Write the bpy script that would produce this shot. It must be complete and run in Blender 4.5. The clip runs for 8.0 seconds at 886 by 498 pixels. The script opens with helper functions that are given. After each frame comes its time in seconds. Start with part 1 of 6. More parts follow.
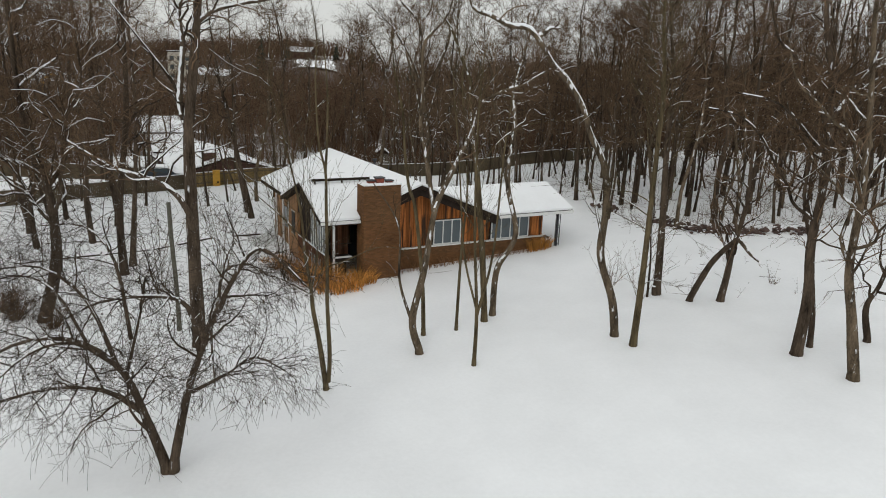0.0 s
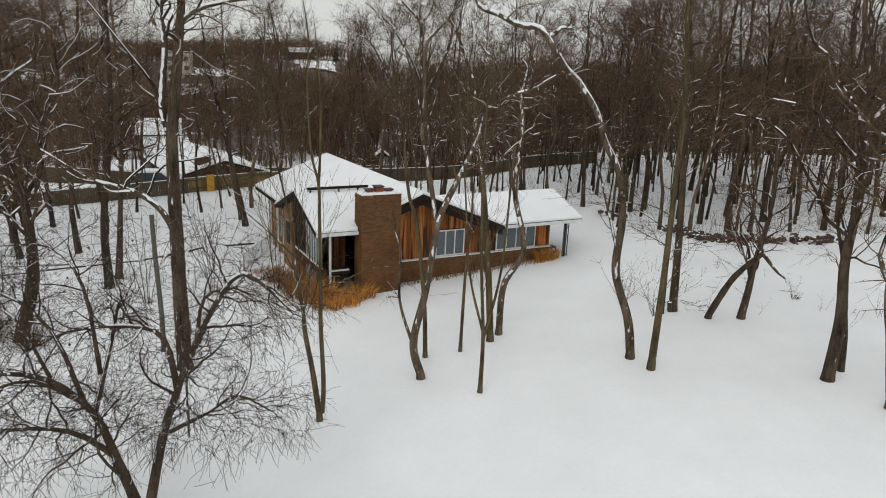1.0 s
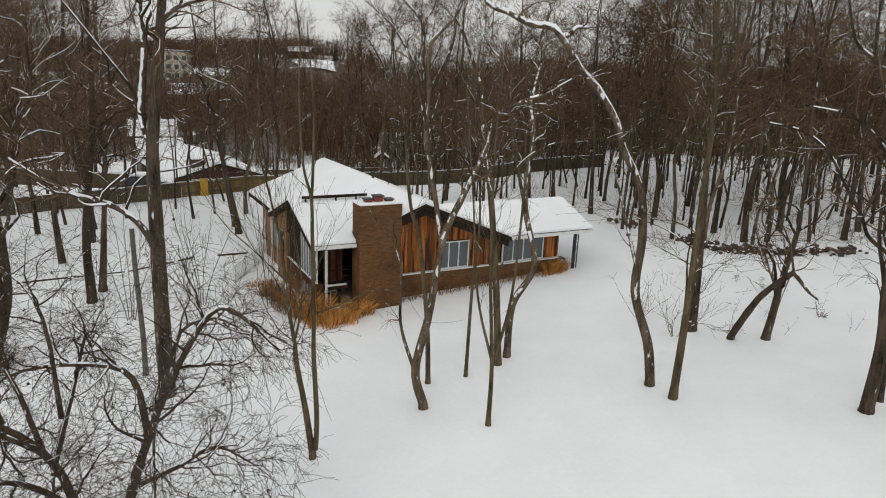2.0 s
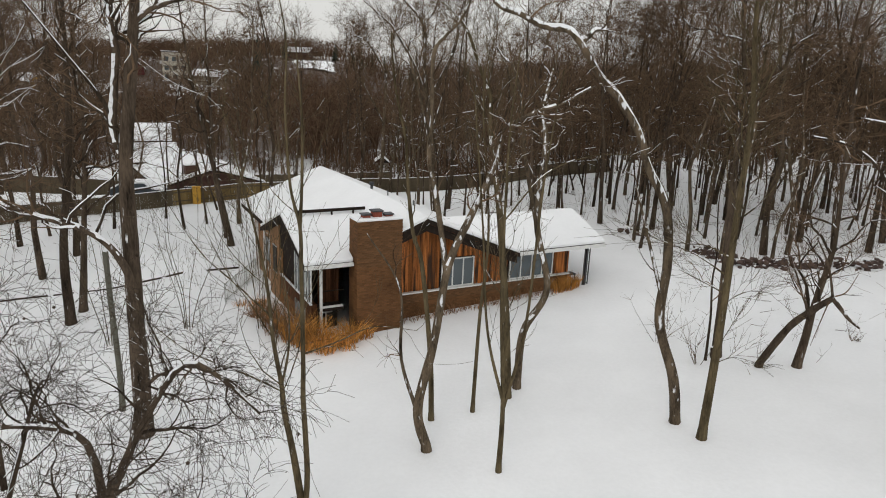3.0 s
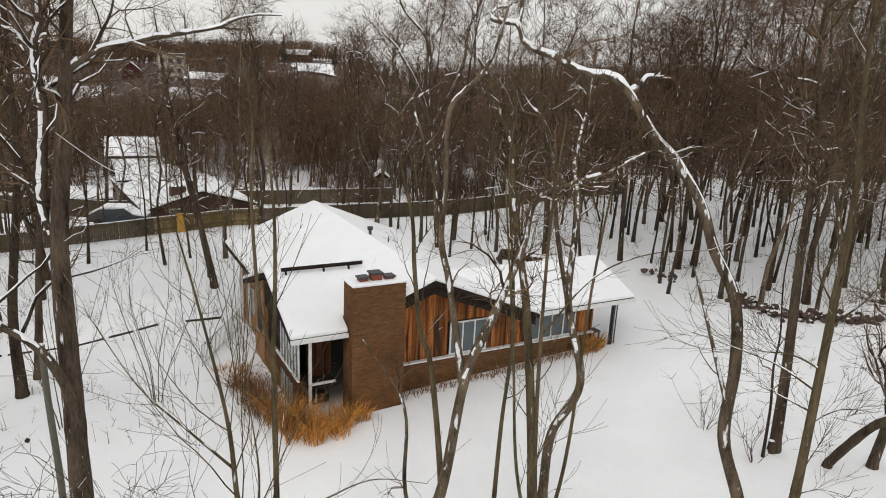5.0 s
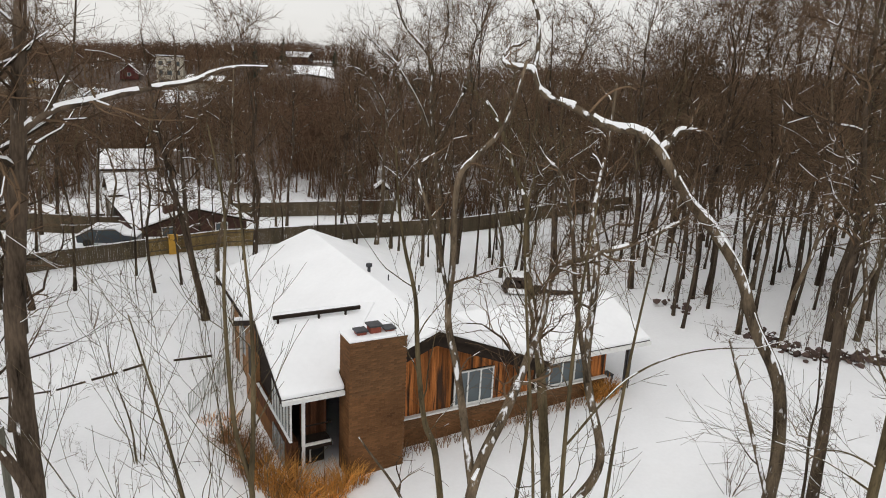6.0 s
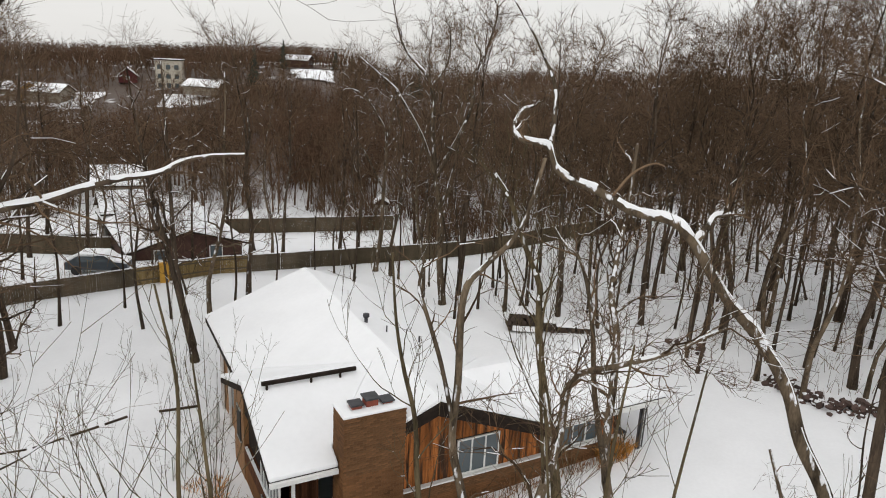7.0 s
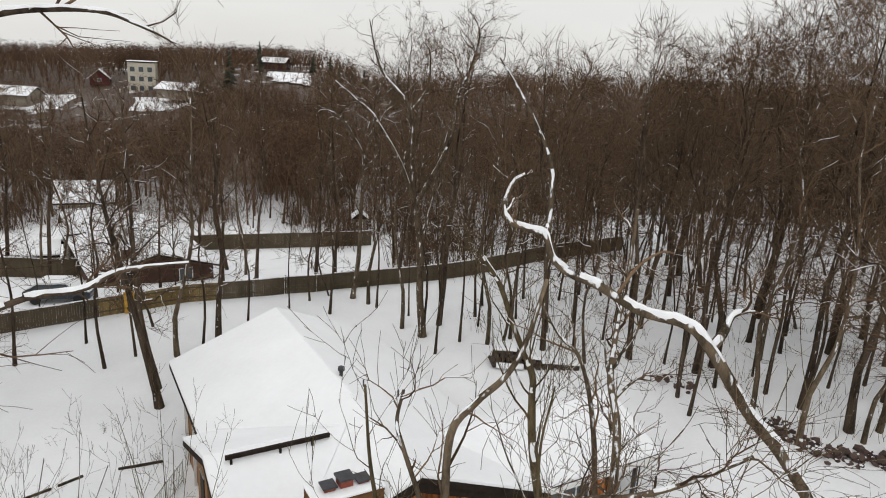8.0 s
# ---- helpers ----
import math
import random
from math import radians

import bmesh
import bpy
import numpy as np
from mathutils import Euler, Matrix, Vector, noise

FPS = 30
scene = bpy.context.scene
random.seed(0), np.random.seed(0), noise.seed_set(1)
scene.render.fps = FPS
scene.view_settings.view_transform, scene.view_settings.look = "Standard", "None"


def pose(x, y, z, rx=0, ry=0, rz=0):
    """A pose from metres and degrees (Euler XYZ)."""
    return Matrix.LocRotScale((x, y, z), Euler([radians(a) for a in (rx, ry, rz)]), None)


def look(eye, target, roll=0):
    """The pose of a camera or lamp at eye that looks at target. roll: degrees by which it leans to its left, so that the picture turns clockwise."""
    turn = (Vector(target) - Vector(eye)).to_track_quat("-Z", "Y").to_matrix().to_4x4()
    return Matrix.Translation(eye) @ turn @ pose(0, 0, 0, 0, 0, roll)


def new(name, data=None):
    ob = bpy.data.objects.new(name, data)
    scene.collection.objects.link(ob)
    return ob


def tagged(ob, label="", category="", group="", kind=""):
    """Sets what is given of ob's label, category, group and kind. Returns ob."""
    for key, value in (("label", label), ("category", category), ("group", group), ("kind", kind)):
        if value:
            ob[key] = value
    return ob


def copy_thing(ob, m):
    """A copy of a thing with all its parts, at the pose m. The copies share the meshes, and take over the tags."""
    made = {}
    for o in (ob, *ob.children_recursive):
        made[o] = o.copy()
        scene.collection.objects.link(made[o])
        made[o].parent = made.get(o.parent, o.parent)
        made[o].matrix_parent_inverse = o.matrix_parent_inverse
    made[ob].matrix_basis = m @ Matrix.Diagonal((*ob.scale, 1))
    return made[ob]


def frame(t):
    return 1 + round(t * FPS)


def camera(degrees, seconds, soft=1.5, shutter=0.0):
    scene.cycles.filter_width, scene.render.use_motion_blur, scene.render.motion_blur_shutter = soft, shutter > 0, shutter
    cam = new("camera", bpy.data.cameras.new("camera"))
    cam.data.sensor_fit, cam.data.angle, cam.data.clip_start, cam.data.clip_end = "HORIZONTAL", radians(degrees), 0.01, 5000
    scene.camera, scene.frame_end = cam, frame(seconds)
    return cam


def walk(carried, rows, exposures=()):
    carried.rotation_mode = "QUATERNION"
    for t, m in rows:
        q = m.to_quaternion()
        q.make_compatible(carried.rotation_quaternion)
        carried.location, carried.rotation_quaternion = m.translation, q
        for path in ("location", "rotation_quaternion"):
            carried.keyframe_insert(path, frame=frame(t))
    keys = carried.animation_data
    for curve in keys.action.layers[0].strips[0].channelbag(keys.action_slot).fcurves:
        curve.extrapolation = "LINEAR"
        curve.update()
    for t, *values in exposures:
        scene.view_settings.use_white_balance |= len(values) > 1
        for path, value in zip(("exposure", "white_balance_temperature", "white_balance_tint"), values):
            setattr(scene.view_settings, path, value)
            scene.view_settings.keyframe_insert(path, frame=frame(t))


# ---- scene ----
cam = camera(65.9, 8.0, soft=1.0)
PATH = [
    (0, (-0.415, -0.967, 10.829), (-0.38, 0.964, 10.309), 2.4),
    (0.5, (-0.458, 0.047, 10.874), (-0.424, 1.978, 10.355), 2.3),
    (1, (-0.519, 1.088, 10.904), (-0.485, 3.019, 10.385), 2.4),
    (2.5, (-0.771, 4.402, 11.067), (-0.735, 6.333, 10.546), 2.6),
    (3, (-0.823, 5.601, 11.178), (-0.789, 7.532, 10.658), 2.5),
    (3.5, (-0.899, 6.76, 11.377), (-0.866, 8.691, 10.858), 2.3),
    (4, (-1.025, 7.921, 11.642), (-0.991, 9.853, 11.123), 2.5),
    (4.5, (-1.133, 9.127, 12.035), (-1.098, 11.058, 11.515), 2.7),
    (6, (-1.425, 12.585, 13.676), (-1.39, 14.514, 13.152), 2.9),
    (6.5, (-1.48, 13.782, 14.346), (-1.448, 15.712, 13.822), 2.9),
    (7, (-1.544, 14.918, 15.176), (-1.511, 16.847, 14.649), 3.0),
    (7.5, (-1.59, 16.058, 15.931), (-1.555, 17.987, 15.403), 3.2),
    (7.7, (-1.609, 16.495, 16.165), (-1.564, 18.424, 15.638), 3.24),
    (7.9, (-1.627, 16.935, 16.392), (-1.551, 18.864, 15.866), 3.28),
    (8, (-1.636, 17.15, 16.501), (-1.543, 19.078, 15.975), 3.3),
]
walk(cam, [(t, look(eye, aim, roll)) for t, eye, aim, roll in PATH], [(0.0, -0.17, 6430, 6.5), (2.5, -0.12, 6500, 8.0), (4.5, 0.03, 6580, 9.5), (6.5, 0.12, 6550, 10.0), (8.0, 0.07, 6500, 9.5)])

# ---- sky and light: bright overcast winter day ----
world = bpy.data.worlds.new("overcast")
scene.world = world
world.use_nodes = True
wn, wl = world.node_tree.nodes, world.node_tree.links
wn.clear()
w_out = wn.new("ShaderNodeOutputWorld")
w_bg = wn.new("ShaderNodeBackground")
w_sky = wn.new("ShaderNodeTexSky")
w_sky.sky_type = "NISHITA"
w_sky.sun_disc = False
w_sky.sun_elevation = radians(28)
w_sky.sun_rotation = radians(200)
w_co = wn.new("ShaderNodeTexCoord")
w_sep = wn.new("ShaderNodeSeparateXYZ")
w_ramp = wn.new("ShaderNodeValToRGB")
w_map = wn.new("ShaderNodeMapping")
w_map.inputs["Scale"].default_value = (1.0, 1.0, 5.0)
w_noise = wn.new("ShaderNodeTexNoise")
w_noise.inputs["Scale"].default_value = 2.2
w_noise.inputs["Detail"].default_value = 5
w_cloud = wn.new("ShaderNodeMapRange")
w_cloud.inputs["To Min"].default_value = 0.86
w_cloud.inputs["To Max"].default_value = 1.12
w_mul = wn.new("ShaderNodeMixRGB")
w_mul.blend_type = "MULTIPLY"
w_mul.inputs[0].default_value = 1.0
w_scale = wn.new("ShaderNodeMixRGB")
w_scale.blend_type = "MULTIPLY"
w_scale.inputs[0].default_value = 1.0
w_scale.inputs[2].default_value = (0.08, 0.08, 0.08, 1)
w_mix = wn.new("ShaderNodeMixRGB")
w_mix.inputs[0].default_value = 0.94
wl.new(w_co.outputs["Generated"], w_sep.inputs[0])
wl.new(w_sep.outputs["Z"], w_ramp.inputs[0])
w_ramp.color_ramp.elements[0].color = (0.80, 0.79, 0.775, 1)
w_ramp.color_ramp.elements[1].color = (1.16, 1.16, 1.165, 1)
wl.new(w_co.outputs["Generated"], w_map.inputs[0])
wl.new(w_map.outputs[0], w_noise.inputs["Vector"])
wl.new(w_noise.outputs[0], w_cloud.inputs[0])
wl.new(w_ramp.outputs[0], w_mul.inputs[1])
wl.new(w_cloud.outputs[0], w_mul.inputs[2])
wl.new(w_sky.outputs[0], w_scale.inputs[1])
wl.new(w_scale.outputs[0], w_mix.inputs[1])
wl.new(w_mul.outputs[0], w_mix.inputs[2])
wl.new(w_mix.outputs[0], w_bg.inputs[0])
w_bg.inputs[1].default_value = 0.95
wl.new(w_bg.outputs[0], w_out.inputs[0])

sun = new("sun", bpy.data.lights.new("sun", "SUN"))
sun.data.energy = 0.5
sun.data.angle = radians(25)
sun.data.color = (1.0, 0.96, 0.9)
sun.matrix_world = look((-30, -60, 60), (0, 0, 0))


# ---- materials ----
WIND = (-0.22, -0.72, 0.66)


def mat(name, colour, rough=0.8, scale=8.0, dark=0.6, light=1.3, bump=0.3, fine=60.0, metal=0.0, stretch=(1, 1, 1), spots=None, island=0.0, obrand=0.0, shine=0.5, windward=0.0):
    """A surface with two scales of colour variation and fine relief; spots: (colour, scale, threshold) of a second tone; windward: how much more of it clings to faces turned up and into the wind."""
    m = bpy.data.materials.new(name)
    m.use_nodes = True
    n, l = m.node_tree.nodes, m.node_tree.links
    b = n["Principled BSDF"]
    b.inputs["Roughness"].default_value = rough
    b.inputs["Metallic"].default_value = metal
    b.inputs["Specular IOR Level"].default_value = shine
    co = n.new("ShaderNodeTexCoord")
    mp = n.new("ShaderNodeMapping")
    mp.inputs["Scale"].default_value = stretch
    l.new(co.outputs["Object"], mp.inputs[0])
    big = n.new("ShaderNodeTexNoise")
    big.inputs["Scale"].default_value = scale
    big.inputs["Detail"].default_value = 4
    small = n.new("ShaderNodeTexNoise")
    small.inputs["Scale"].default_value = fine
    small.inputs["Detail"].default_value = 3
    l.new(mp.outputs[0], big.inputs["Vector"])
    l.new(mp.outputs[0], small.inputs["Vector"])
    add = n.new("ShaderNodeMath")
    add.operation = "MULTIPLY_ADD"
    l.new(small.outputs[0], add.inputs[0])
    add.inputs[1].default_value = 0.5
    l.new(big.outputs[0], add.inputs[2])
    rng = n.new("ShaderNodeMapRange")
    rng.inputs["From Min"].default_value = 0.45
    rng.inputs["From Max"].default_value = 1.05
    rng.inputs["To Min"].default_value = dark
    rng.inputs["To Max"].default_value = light
    l.new(add.outputs[0], rng.inputs[0])
    value = rng.outputs[0]
    if island or obrand:
        src = n.new("ShaderNodeNewGeometry").outputs["Random Per Island"] if island else n.new("ShaderNodeObjectInfo").outputs["Random"]
        vr = n.new("ShaderNodeMapRange")
        amount = island or obrand
        vr.inputs["To Min"].default_value = 1 - amount
        vr.inputs["To Max"].default_value = 1 + amount
        l.new(src, vr.inputs[0])
        mm = n.new("ShaderNodeMath")
        mm.operation = "MULTIPLY"
        l.new(value, mm.inputs[0])
        l.new(vr.outputs[0], mm.inputs[1])
        value = mm.outputs[0]
    mul = n.new("ShaderNodeMixRGB")
    mul.blend_type = "MULTIPLY"
    mul.inputs[0].default_value = 1.0
    mul.inputs[1].default_value = (*colour, 1)
    l.new(value, mul.inputs[2])
    out = mul.outputs[0]
    if spots:
        sc, ss, th = spots
        sp = n.new("ShaderNodeTexNoise")
        sp.inputs["Scale"].default_value = ss
        sp.inputs["Detail"].default_value = 5
        l.new(mp.outputs[0], sp.inputs["Vector"])
        st = n.new("ShaderNodeMapRange")
        st.inputs["From Min"].default_value = th
        st.inputs["From Max"].default_value = th + 0.08
        level = sp.outputs[0]
        if windward:
            nn = n.new("ShaderNodeNewGeometry")
            dt = n.new("ShaderNodeVectorMath")
            dt.operation = "DOT_PRODUCT"
            l.new(nn.outputs["Normal"], dt.inputs[0])
            dt.inputs[1].default_value = WIND
            ad = n.new("ShaderNodeMath")
            ad.operation = "MULTIPLY_ADD"
            l.new(dt.outputs["Value"], ad.inputs[0])
            ad.inputs[1].default_value = windward
            l.new(level, ad.inputs[2])
            level = ad.outputs[0]
        l.new(level, st.inputs[0])
        mx = n.new("ShaderNodeMixRGB")
        l.new(st.outputs[0], mx.inputs[0])
        l.new(out, mx.inputs[1])
        mx.inputs[2].default_value = (*sc, 1)
        out = mx.outputs[0]
    l.new(out, b.inputs["Base Color"])
    bp = n.new("ShaderNodeBump")
    bp.inputs["Strength"].default_value = bump
    bp.inputs["Distance"].default_value = 0.02
    l.new(add.outputs[0], bp.inputs["Height"])
    l.new(bp.outputs[0], b.inputs["Normal"])
    return m


SNOW = mat("snow", (0.87, 0.88, 0.895), 0.65, 0.35, 0.96, 1.03, 0.25, 9.0)
SNOW_TWIG = mat("snow_on_wood", (0.85, 0.86, 0.88), 0.7, 3.0, 0.9, 1.05, 0.2)
SPECK = (0.74, 0.75, 0.77)
BARK_DARK = mat("bark_dark", (0.062, 0.046, 0.033), 0.95, 3.0, 0.1, 1.9, 1.0, 22, stretch=(1, 1, 0.22), obrand=0.3, shine=0.08, spots=(SPECK, 8.0, 0.86), windward=0.3)
BARK_GREY = mat("bark_grey", (0.098, 0.074, 0.050), 0.95, 4.0, 0.1, 2.0, 1.0, 26, stretch=(1, 1, 0.3), obrand=0.25, shine=0.1, spots=(SPECK, 7.0, 0.83), windward=0.33)
BARK_OLIVE = mat("bark_olive", (0.092, 0.071, 0.040), 0.9, 4.0, 0.2, 1.8, 0.8, 24, stretch=(1, 1, 0.25), shine=0.1, spots=(SPECK, 5.0, 0.88), windward=0.3)
TWIG = mat("twig_bark", (0.112, 0.074, 0.046), 0.95, 2.0, 0.7, 1.3, 0.3, island=0.6, shine=0.08)
FAR_WOOD = mat("far_wood", (0.100, 0.062, 0.040), 1.0, 0.05, 0.55, 1.5, 0.0, 1.0, island=0.5, shine=0.0)


# ---- mesh helpers ----
def mesh_object(name, verts, faces, material, smooth=True):
    me = bpy.data.meshes.new(name)
    me.from_pydata([tuple(v) for v in verts], [], faces)
    me.materials.append(material)
    if smooth:
        me.polygons.foreach_set("use_smooth", [True] * len(me.polygons))
    me.update()
    return new(name, me)


class Shape:
    """Vertices and faces gathered for one mesh."""

    def __init__(self):
        self.v, self.f = [], []

    def tube(self, pts, radii, sides, cap=True):
        v0 = len(self.v)
        n = len(pts)
        ref = Vector((0.31, 0.95, 0.05)).normalized()
        for i in range(n):
            d = (pts[min(i + 1, n - 1)] - pts[max(i - 1, 0)]).normalized()
            a = d.cross(ref)
            if a.length < 0.05:
                a = d.cross(Vector((1, 0, 0)))
            a.normalize()
            b = d.cross(a)
            for k in range(sides):
                w = 2 * math.pi * k / sides
                self.v.append(pts[i] + (a * math.cos(w) + b * math.sin(w)) * radii[i])
        for i in range(n - 1):
            for k in range(sides):
                p, q = v0 + i * sides + k, v0 + i * sides + (k + 1) % sides
                self.f.append((p, q, q + sides, p + sides))
        if cap:
            self.f.append(tuple(v0 + (n - 1) * sides + k for k in range(sides)))
            self.f.append(tuple(v0 + k for k in reversed(range(sides))))

    def cone(self, a, b, r):
        d = (b - a).normalized()
        p = d.cross(Vector((0.31, 0.2, 0.93)))
        p.normalize()
        q = d.cross(p)
        v0 = len(self.v)
        self.v += [a + p * r, a + (q * 0.87 - p * 0.5) * r, a - (q * 0.87 + p * 0.5) * r, b]
        self.f += [(v0, v0 + 1, v0 + 3), (v0 + 1, v0 + 2, v0 + 3), (v0 + 2, v0, v0 + 3)]

    def snow_strip(self, pts, radii, depth, crust=0):
        """Snow lying along the upper side of a branch, thinning out where it stands steep."""
        n = len(pts)
        v0 = None
        for i in range(n):
            d = (pts[min(i + 1, n - 1)] - pts[max(i - 1, 0)]).normalized()
            flat = 1 - abs(d.z)
            ragged = noise.noise(pts[i] * (6.5 if crust else 3.1) + Vector((radii[0] * 90, 0, 0)))
            if ragged > (0.32 if crust > 1 else -0.15 if crust else 0.0 if depth < 0.04 else 0.38):
                v0 = None
                continue
            if (flat < (0.14 if pts[i].z < 6 and radii[i] > 0.1 else 0.06 if depth > 0.045 else 0.1) and not crust) or i == n - 1:
                if v0 is not None and i < n - 1:
                    v0 = None
                    continue
                if v0 is None:
                    continue
            up = Vector((-0.3, -0.9, 0.4)) if crust else Vector((-0.1, -0.35, 1))
            up = up - d * d.dot(up)
            if up.length < 1e-3:
                v0 = None
                continue
            up.normalize()
            s = d.cross(up)
            r, h = radii[i], (0.5 if crust else min(1.0, flat * 2.2)) * min(depth, 0.7 * radii[i] + 0.006)
            base = len(self.v)
            w = 0.8 if crust else min(1.0, max(0.15, (flat - 0.08) * 3.2)) * (0.75 if depth < 0.04 else 1.0)
            left, right = [w * (0.75 + 1.1 * noise.noise(pts[i] * 6.0 + Vector((0, 0, q)))) for q in (0, 40)]
            self.v += [pts[i] + s * r * 0.8 * left + up * r * (1.0 - 0.4 * left), pts[i] + s * r * 0.4 * left + up * (r + h), pts[i] - s * r * 0.4 * right + up * (r + h), pts[i] - s * r * 0.8 * right + up * r * (1.0 - 0.4 * right)]
            if v0 is not None:
                for k in range(3):
                    self.f.append((v0 + k, v0 + k + 1, base + k + 1, base + k))
            v0 = base

    def box(self, x0, y0, z0, x1, y1, z1):
        b = len(self.v)
        self.v += [Vector(p) for p in ((x0, y0, z0), (x1, y0, z0), (x1, y1, z0), (x0, y1, z0), (x0, y0, z1), (x1, y0, z1), (x1, y1, z1), (x0, y1, z1))]
        self.f += [tuple(b + k for k in q) for q in ((3, 2, 1, 0), (4, 5, 6, 7), (0, 1, 5, 4), (1, 2, 6, 5), (2, 3, 7, 6), (3, 0, 4, 7))]
        return self

    def prism(self, ring, lift):
        """A closed prism over a ring of points, raised by the vector lift."""
        b, n = len(self.v), len(ring)
        self.v += [Vector(p) for p in ring] + [Vector(p) + Vector(lift) for p in ring]
        self.f.append(tuple(b + k for k in reversed(range(n))))
        self.f.append(tuple(b + n + k for k in range(n)))
        for k in range(n):
            j = (k + 1) % n
            self.f.append((b + k, b + j, b + n + j, b + n + k))
        return self

    def made(self, name, material, smooth=False):
        return mesh_object(name, self.v, self.f, material, smooth)


def part(name, shape, material, parent, label="", smooth=False):
    ob = shape.made(name, material, smooth) if isinstance(shape, Shape) else shape
    ob.parent = parent
    if label:
        ob["label"] = label
    return ob


def blend(x):
    x = min(1.0, max(0.0, x))
    return x * x * (3 - 2 * x)


def ground_z(x, y):
    """Height of the snow: a lawn that falls to the west, a hollow behind the fence and a wooded hill in the distance."""
    z = 0.03 + 0.05 * (min(45, max(-32, x)) - 7.5) + 0.024 * (min(64, max(-40, y)) - 26)
    west = blend((12 - x) / 16)
    z -= 4.2 * blend((y - 61) / 26) * west + 3.0 * blend((y - 70) / 45) * (1 - west)
    z += (8.0 + 8.7 * blend((-x - 10) / 30)) * blend((y - 120) / 150) + 2.0 * blend((x - 40) / 140) * blend((y - 30) / 60)
    z -= 4.0 * blend((-x - 40) / 120) * blend((y - 60) / 100) + 5.5 * blend((-x - 48) / 25) * blend((y - 140) / 60) * (1 - blend((y - 225) / 40))
    z -= 0.05 * max(0.0, y - 320)
    z += 0.10 * noise.noise(Vector((x * 0.11, y * 0.11, 0))) + 0.05 * noise.noise(Vector((x * 0.45, y * 0.45, 3)))
    return z


# ---- ground ----
def spaced(lo, hi, near_lo, near_hi, step):
    vals = list(np.arange(near_lo, near_hi + 1e-6, step))
    s, a = step, near_hi
    while a < hi:
        s *= 1.25
        a += s
        vals.append(min(a, hi))
    s, a = step, near_lo
    while a > lo:
        s *= 1.25
        a -= s
        vals.insert(0, max(a, lo))
    return vals


xs, ys = spaced(-1500, 1500, -40, 45, 0.7), spaced(-600, 2500, 8, 80, 0.7)
gv = [(x, y, ground_z(x, y)) for y in ys for x in xs]
nx = len(xs)
gf = [(j * nx + i, j * nx + i + 1, (j + 1) * nx + i + 1, (j + 1) * nx + i) for j in range(len(ys) - 1) for i in range(nx - 1)]
GROUND = mat("snow_ground", (0.87, 0.88, 0.895), 0.65, 0.35, 0.94, 1.04, 0.7, 7.0)
gn, gl = GROUND.node_tree.nodes, GROUND.node_tree.links
g_bsdf = gn["Principled BSDF"]
g_co = gn.new("ShaderNodeTexCoord")
g_sep = gn.new("ShaderNodeSeparateXYZ")
gl.new(g_co.outputs["Object"], g_sep.inputs[0])
g_far = gn.new("ShaderNodeMapRange")
g_far.inputs["From Min"].default_value = 98
g_far.inputs["From Max"].default_value = 135
gl.new(g_sep.outputs["Y"], g_far.inputs[0])
g_noise = gn.new("ShaderNodeTexNoise")
g_noise.inputs["Scale"].default_value = 0.16
g_noise.inputs["Detail"].default_value = 6
gl.new(g_co.outputs["Object"], g_noise.inputs["Vector"])
g_edge = gn.new("ShaderNodeMapRange")
g_edge.inputs["From Min"].default_value = 0.30
g_edge.inputs["From Max"].default_value = 0.40
gl.new(g_noise.outputs[0], g_edge.inputs[0])
g_mul = gn.new("ShaderNodeMath")
g_mul.operation = "MULTIPLY"
gl.new(g_far.outputs[0], g_mul.inputs[0])
gl.new(g_edge.outputs[0], g_mul.inputs[1])
g_mix = gn.new("ShaderNodeMixRGB")
gl.new(g_mul.outputs[0], g_mix.inputs[0])
gl.new(g_bsdf.inputs["Base Color"].links[0].from_socket, g_mix.inputs[1])
g_mix.inputs[2].default_value = (0.075, 0.050, 0.036, 1)
gl.new(g_mix.outputs[0], g_bsdf.inputs["Base Color"])
ground = tagged(mesh_object("ground", gv, gf, GROUND), "smooth untouched snow covering a gently sloping lawn and woodland floor", "snow", kind="structure")


# ---- trees ----
def smooth_line(pts, per):
    """A rounded line through the points, with per steps between two of them."""
    p = [Vector(q) for q in pts]
    p = [2 * p[0] - p[1]] + p + [2 * p[-1] - p[-2]]
    out = []
    for i in range(1, len(p) - 2):
        for k in range(per):
            t = k / per
            a, b, c, d = p[i - 1:i + 3]
            out.append(0.5 * ((2 * b) + (c - a) * t + (2 * a - 5 * b + 4 * c - d) * t * t + (3 * b - a - 3 * c + d) * t ** 3))
    out.append(p[-2])
    return out


def limb_line(rng, start, way, length, n, wander, lift):
    pts, d = [start.copy()], way.normalized()
    for _ in range(n):
        d = (d + Vector((rng.gauss(0, wander), rng.gauss(0, wander), rng.gauss(0, wander) + lift))).normalized()
        pts.append(pts[-1] + d * (length / n))
    return pts


def side_way(rng, d, angle, turn):
    """A direction that leaves d by the angle, turned round it."""
    a = d.cross(Vector((0.2, 0.3, 1)))
    if a.length < 0.05:
        a = Vector((1, 0, 0))
    a.normalize()
    b = d.cross(a)
    return d * math.cos(angle) + (a * math.cos(turn) + b * math.sin(turn)) * math.sin(angle)


